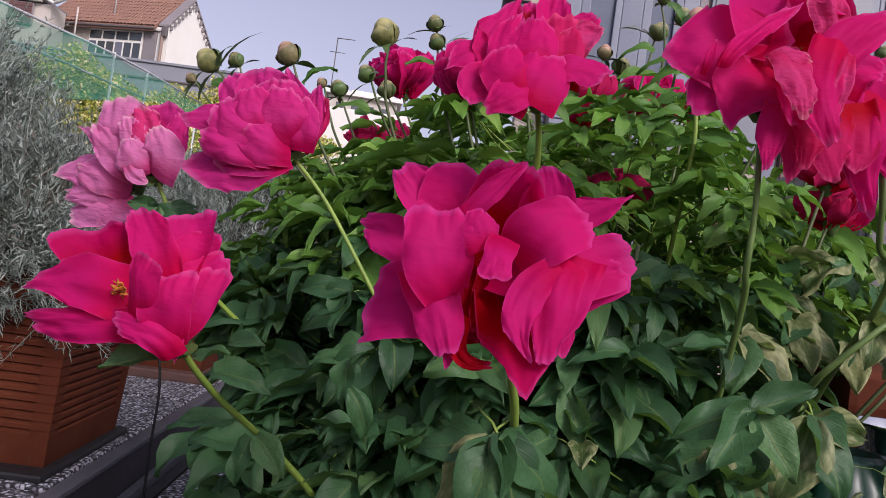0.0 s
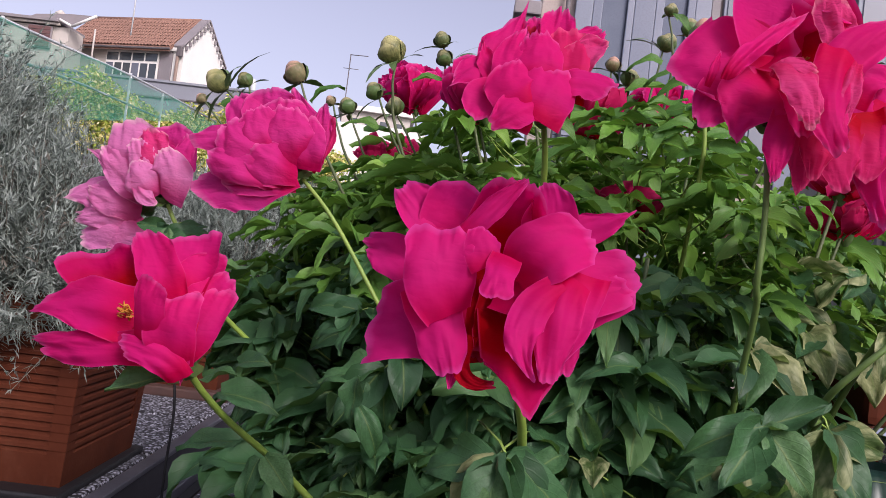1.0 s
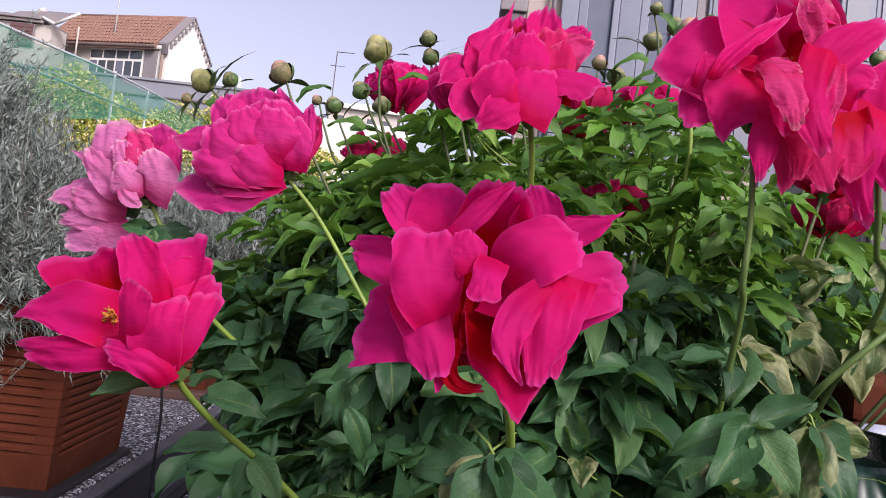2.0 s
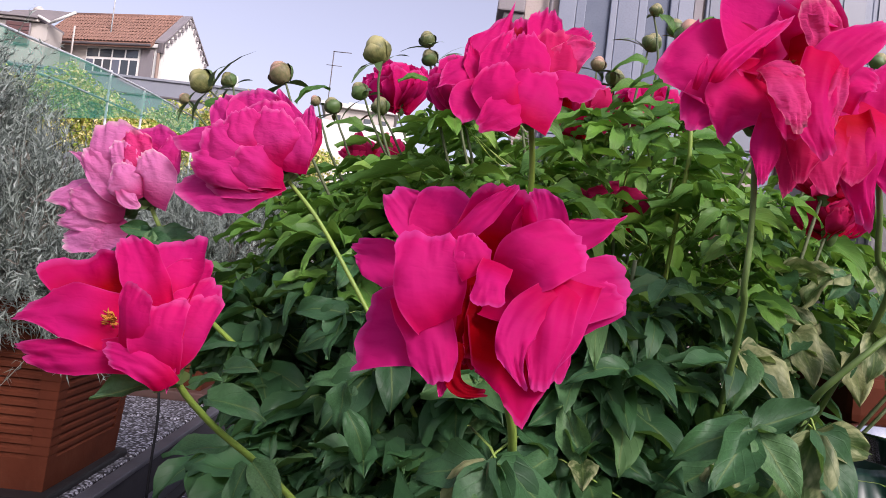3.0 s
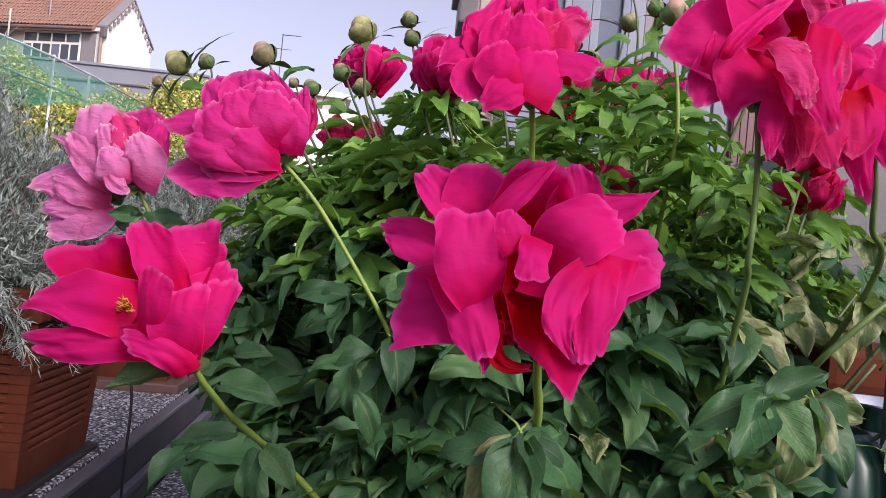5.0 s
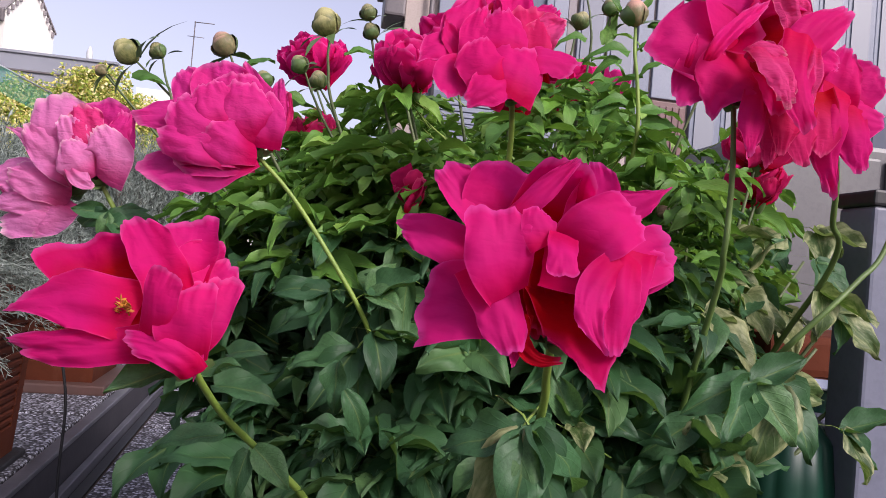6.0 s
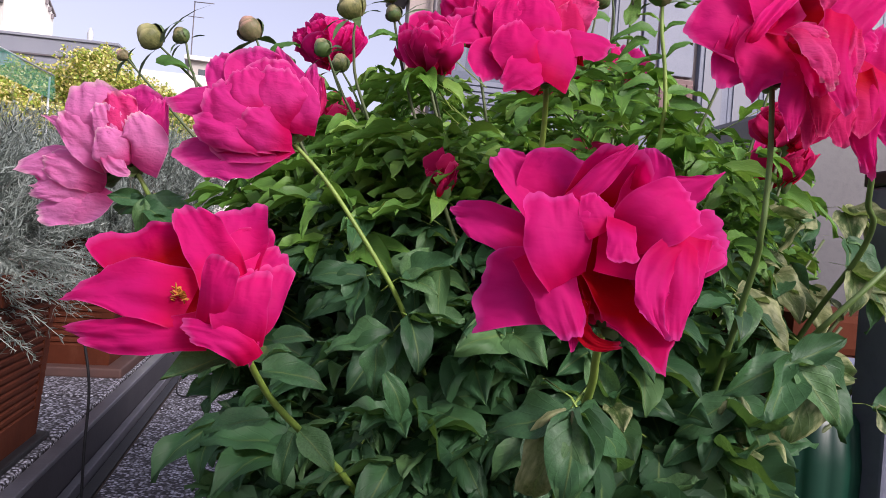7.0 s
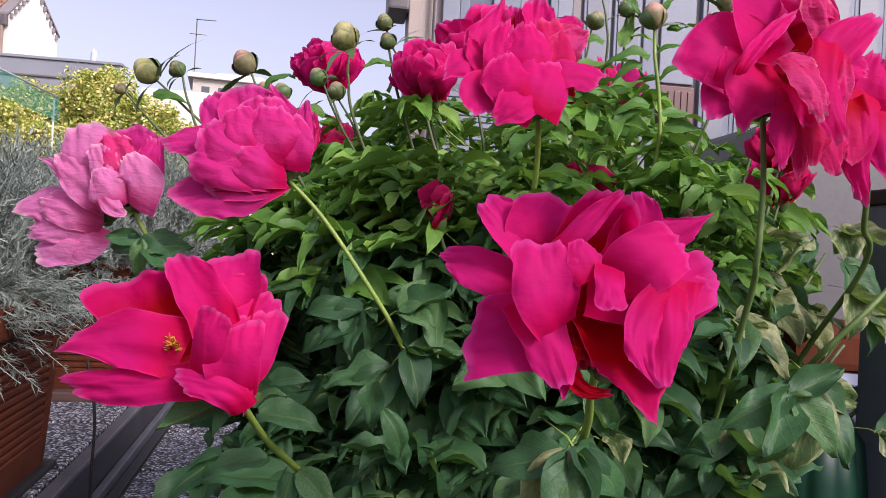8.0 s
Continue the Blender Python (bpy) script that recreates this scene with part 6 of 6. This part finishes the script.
# ---- lavender ----
def lavender(m, blobs, count, mats, seed, label):
    """A grey bush of shoots set with needle leaves."""
    t = thing("lavender", m, label, "lavender")
    r = random.Random(seed)
    for mat, n, dry in ((mats[0], count, False), (mats[1], count // 5, True)):
        vs, fs = [], []
        for _ in range(n):
            cx, cy, cz, rx, ry, rz = r.choice(blobs)
            th, sz = r.uniform(0, 6.283), r.uniform(-0.45, 1.0)
            c = math.sqrt(max(0.0, 1 - sz * sz))
            d = Vector((math.cos(th) * c, math.sin(th) * c, sz))
            k = r.uniform(0.5, 0.8) if dry else r.uniform(0.66, 0.95)
            p = Vector((cx + d.x * rx * k, cy + d.y * ry * k, cz + d.z * rz * k))
            up = Vector((0, 0, 0.9 if sz > 0.0 else -0.15))
            g = (d * 0.6 + up + Vector((r.gauss(0, 0.28), r.gauss(0, 0.28), r.gauss(0, 0.2)))).normalized()
            ln = r.uniform(0.07, 0.14)
            curl = Vector((r.gauss(0, 1), r.gauss(0, 1), r.gauss(0, 1) + 0.3)) * 0.03
            w = 0.0011
            e = g.orthogonal().normalized()
            b = len(vs)
            end = p + g * ln + curl
            vs += [p + e * w, p - e * w, end - e * w * 0.4, end + e * w * 0.4]
            fs.append((b, b + 1, b + 2, b + 3))
            steps = 12 if not dry else 6
            for i in range(steps):
                u = (i + 0.6) / steps
                o = p + g * ln * u + curl * u * u
                for s in range(2 if dry else 3):
                    a = r.uniform(0, 6.283)
                    f = g.orthogonal().normalized()
                    f.rotate(Matrix.Rotation(a, 3, g))
                    q = (g * r.uniform(0.35, 1.0) + f).normalized()
                    l2 = r.uniform(0.013, 0.027) * (1.15 - 0.5 * u)
                    h = q.cross(g)
                    h = h.normalized() * r.uniform(0.0010, 0.0016) if h.length > 1e-4 else e * 0.001
                    b = len(vs)
                    mid = o + q * l2 * 0.55
                    tip = o + q * l2 + g * l2 * 0.25 + Vector((r.gauss(0, 1), r.gauss(0, 1), r.gauss(0, 1))) * l2 * 0.3
                    vs += [o - h * 0.5, o + h * 0.5, mid + h, mid - h, tip]
                    fs += [(b, b + 1, b + 2, b + 3), (b + 3, b + 2, b + 4)]
        part("dry_wood" if dry else "foliage", mesh_of("shoots", vs, fs, mat), t, "dry brown inner twigs" if dry else "silver grey needle leaves", kind="stuff")
    # woody stems from the soil
    for i in range(9):
        b = r.choice(blobs)
        o = Vector((r.uniform(-0.08, 0.08), r.uniform(-0.08, 0.08), 0.0))
        e = Vector((b[0], b[1], b[2]))
        part("stem", tube("stem", curve_pts([o, (o + e) / 2 + Vector((0, 0, 0.03)), e], 5), [0.007 - 0.0004 * q for q in range(11)], M_BARK, 6), t)
    return t


lavender(on_terrace(-0.258, 0.075, DECK + 0.31), [(-0.16, 0.0, 0.13, .20, .24, .20), (0.02, -0.05, 0.10, .19, .19, .18), (-0.30, 0.02, 0.30, .22, .26, .18), (-0.22, 0.04, 0.26, .16, .22, .18), (-0.24, -0.10, 0.17, .24, .24, .24),
         (0.0, 0.14, 0.06, .18, .20, .16), (0.02, -0.15, 0.02, .14, .07, .08), (-0.15, -0.17, 0.02, .18, .08, .13), (-0.32, 0.1, 0.2, .22, .25, .24)], 3300, (M_LAV, M_LAV_DRY), 51,
         "silver grey lavender bush spilling over its planter")
lavender(on_terrace(-0.28, 1.10, DECK + 0.36), [(0.0, 0.0, 0.06, .26, .26, .24), (-0.15, 0.05, 0.10, .26, .26, .24), (0.16, -0.08, 0.02, .24, .24, .22), (0.12, 0.1, 0.08, .26, .26, .20), (0.24, 0.05, 0.14, .20, .22, .20)], 2600, (M_LAV, M_LAV_DRY), 52,
         "silver grey lavender in the planter by the step")

# irrigation tubes
riser = thing("irrigation_tube", on_terrace(0.03, 0.07), "thin black irrigation tube standing by the step", "tube")
part("hose", tube("hose", curve_pts([(0.004, 0.0, 0.0), (0.002, 0.0, 0.12), (0.0, 0.01, 0.24), (-0.02, 0.02, 0.34)], 8), 0.003, M_DARK, 6), riser)
loop = thing("irrigation_tube", pose(-0.535, 2.527, 0.0), "black irrigation tube curling over the pebble slabs", "tube")
part("hose", tube("hose", curve_pts([(-0.03, 0.04, 0.05), (-0.028, 0.01, 0.012), (0.0, -0.02, 0.005), (0.035, 0.0, 0.005), (0.07, 0.06, 0.006), (0.16, 0.12, 0.006)], 8), 0.003, M_DARK, 6), loop)

# ---- things beside the bush ----
cabinet = thing("storage_cabinet", pose(0.80, 1.50, 0), "smooth grey painted storage cabinet standing on the terrace", "cabinet")
part("body", box("body", (0.0, 0.0, 0.0), (0.62, 0.45, 0.90), M_CABINET, 0.012), cabinet)
part("door", box("door", (0.012, -0.016, 0.03), (0.30, -0.002, 0.87), M_CABINET, 0.006), cabinet)
part("door", box("door", (0.318, -0.016, 0.03), (0.608, -0.002, 0.87), M_CABINET, 0.006), cabinet)

post = thing("railing_post", pose(0.508, 0.742, 0), "slate blue painted square metal post", "post")
part("upright", box("upright", (-0.028, -0.028, 0.0), (0.028, 0.028, 0.655), M_POST, 0.004), post)
part("cap", box("cap", (-0.031, -0.031, 0.655), (0.031, 0.031, 0.672), M_DARK, 0.003), post, "dark plastic cap")

trough = thing("terracotta_trough", pose(0.80, 1.08, 0.0), "long terracotta trough planter beside the peony", "planter")
part("body", box("body", (-0.25, -0.10, 0.25), (0.25, 0.10, 0.44), M_TERRA, 0.012), trough)
part("rim", box("rim", (-0.27, -0.12, 0.44), (0.27, 0.12, 0.50), M_TERRA, 0.012), trough)
stand = thing("plant_stand", pose(0.80, 1.08, 0.0), "low dark stand under the terracotta trough", "stand")
part("top", box("top", (-0.24, -0.10, 0.225), (0.24, 0.10, 0.25), M_POST, 0.004), stand)
for sx in (-0.2, 0.2):
    for sy in (-0.08, 0.08):
        part("leg", box("leg", (sx - 0.012, sy - 0.012, 0.0), (sx + 0.012, sy + 0.012, 0.225), M_POST, 0.002), stand)

ribs = 14
vase = thing("ribbed_pot", pose(0.452, 0.80, 0), "dark green ribbed glazed pot half hidden by leaves", "pot")
part("body", lathe("body", [(0.02, 0.0), (0.034, 0.004), (0.050, 0.14), (0.060, 0.27), (0.062, 0.345), (0.055, 0.392), (0.036, 0.415), (0.030, 0.421), (0.026, 0.411), (0.001, 0.407)], M_CERAMIC, 112,
     lambda a, i: 1 + (0.045 * abs(math.sin(a * ribs / 2)) - 0.02 if 1 < i < 7 else 0)), vase)
stool = thing("stool", pose(0.545, 0.86, 0), "small dark stool half hidden by leaves", "stool")
part("seat", lathe("seat", [(0.001, 0.375), (0.05, 0.375), (0.055, 0.38), (0.055, 0.392), (0.05, 0.395), (0.001, 0.395)], M_POST, 24), stool)
for a in range(3):
    part("leg", tube("leg", [(0.035 * math.cos(a * 2.09), 0.035 * math.sin(a * 2.09), 0.376), (0.06 * math.cos(a * 2.09), 0.06 * math.sin(a * 2.09), 0.0)], 0.007, M_POST, 6), stool)
bowl = thing("steel_bowl", pose(0.545, 0.86, 0.3952), "shiny steel bowl standing on the stool", "bowl")
part("body", lathe("body", [(0.012, 0.0), (0.033, 0.003), (0.050, 0.022), (0.060, 0.046), (0.063, 0.049), (0.063, 0.052), (0.059, 0.050), (0.048, 0.026), (0.03, 0.008), (0.001, 0.006)], M_CHROME, 48), bowl)


# ---- paving slabs ----
slab_me = box("slab", (0.009, 0.009, -0.014), (0.391, 0.391, 0.0), M_PAVER, 0.003, 1)
rp = random.Random(6)
for i in range(5):
    for j in range(11):
        part("slab", slab_me, lower_floor, m=pose(0.024 + 0.4 * i, -0.65 + 0.4 * j, rp.uniform(-0.001, 0.001), rp.uniform(-.15, .15), rp.uniform(-.15, .15), 0))
for i in range(5):
    for j in range(11):
        part("slab", slab_me, upper_floor, m=pose(-0.455 - 0.4 * i, -0.95 + 0.4 * j, DECK + rp.uniform(-0.001, 0.001), rp.uniform(-.15, .15), rp.uniform(-.15, .15), 0))
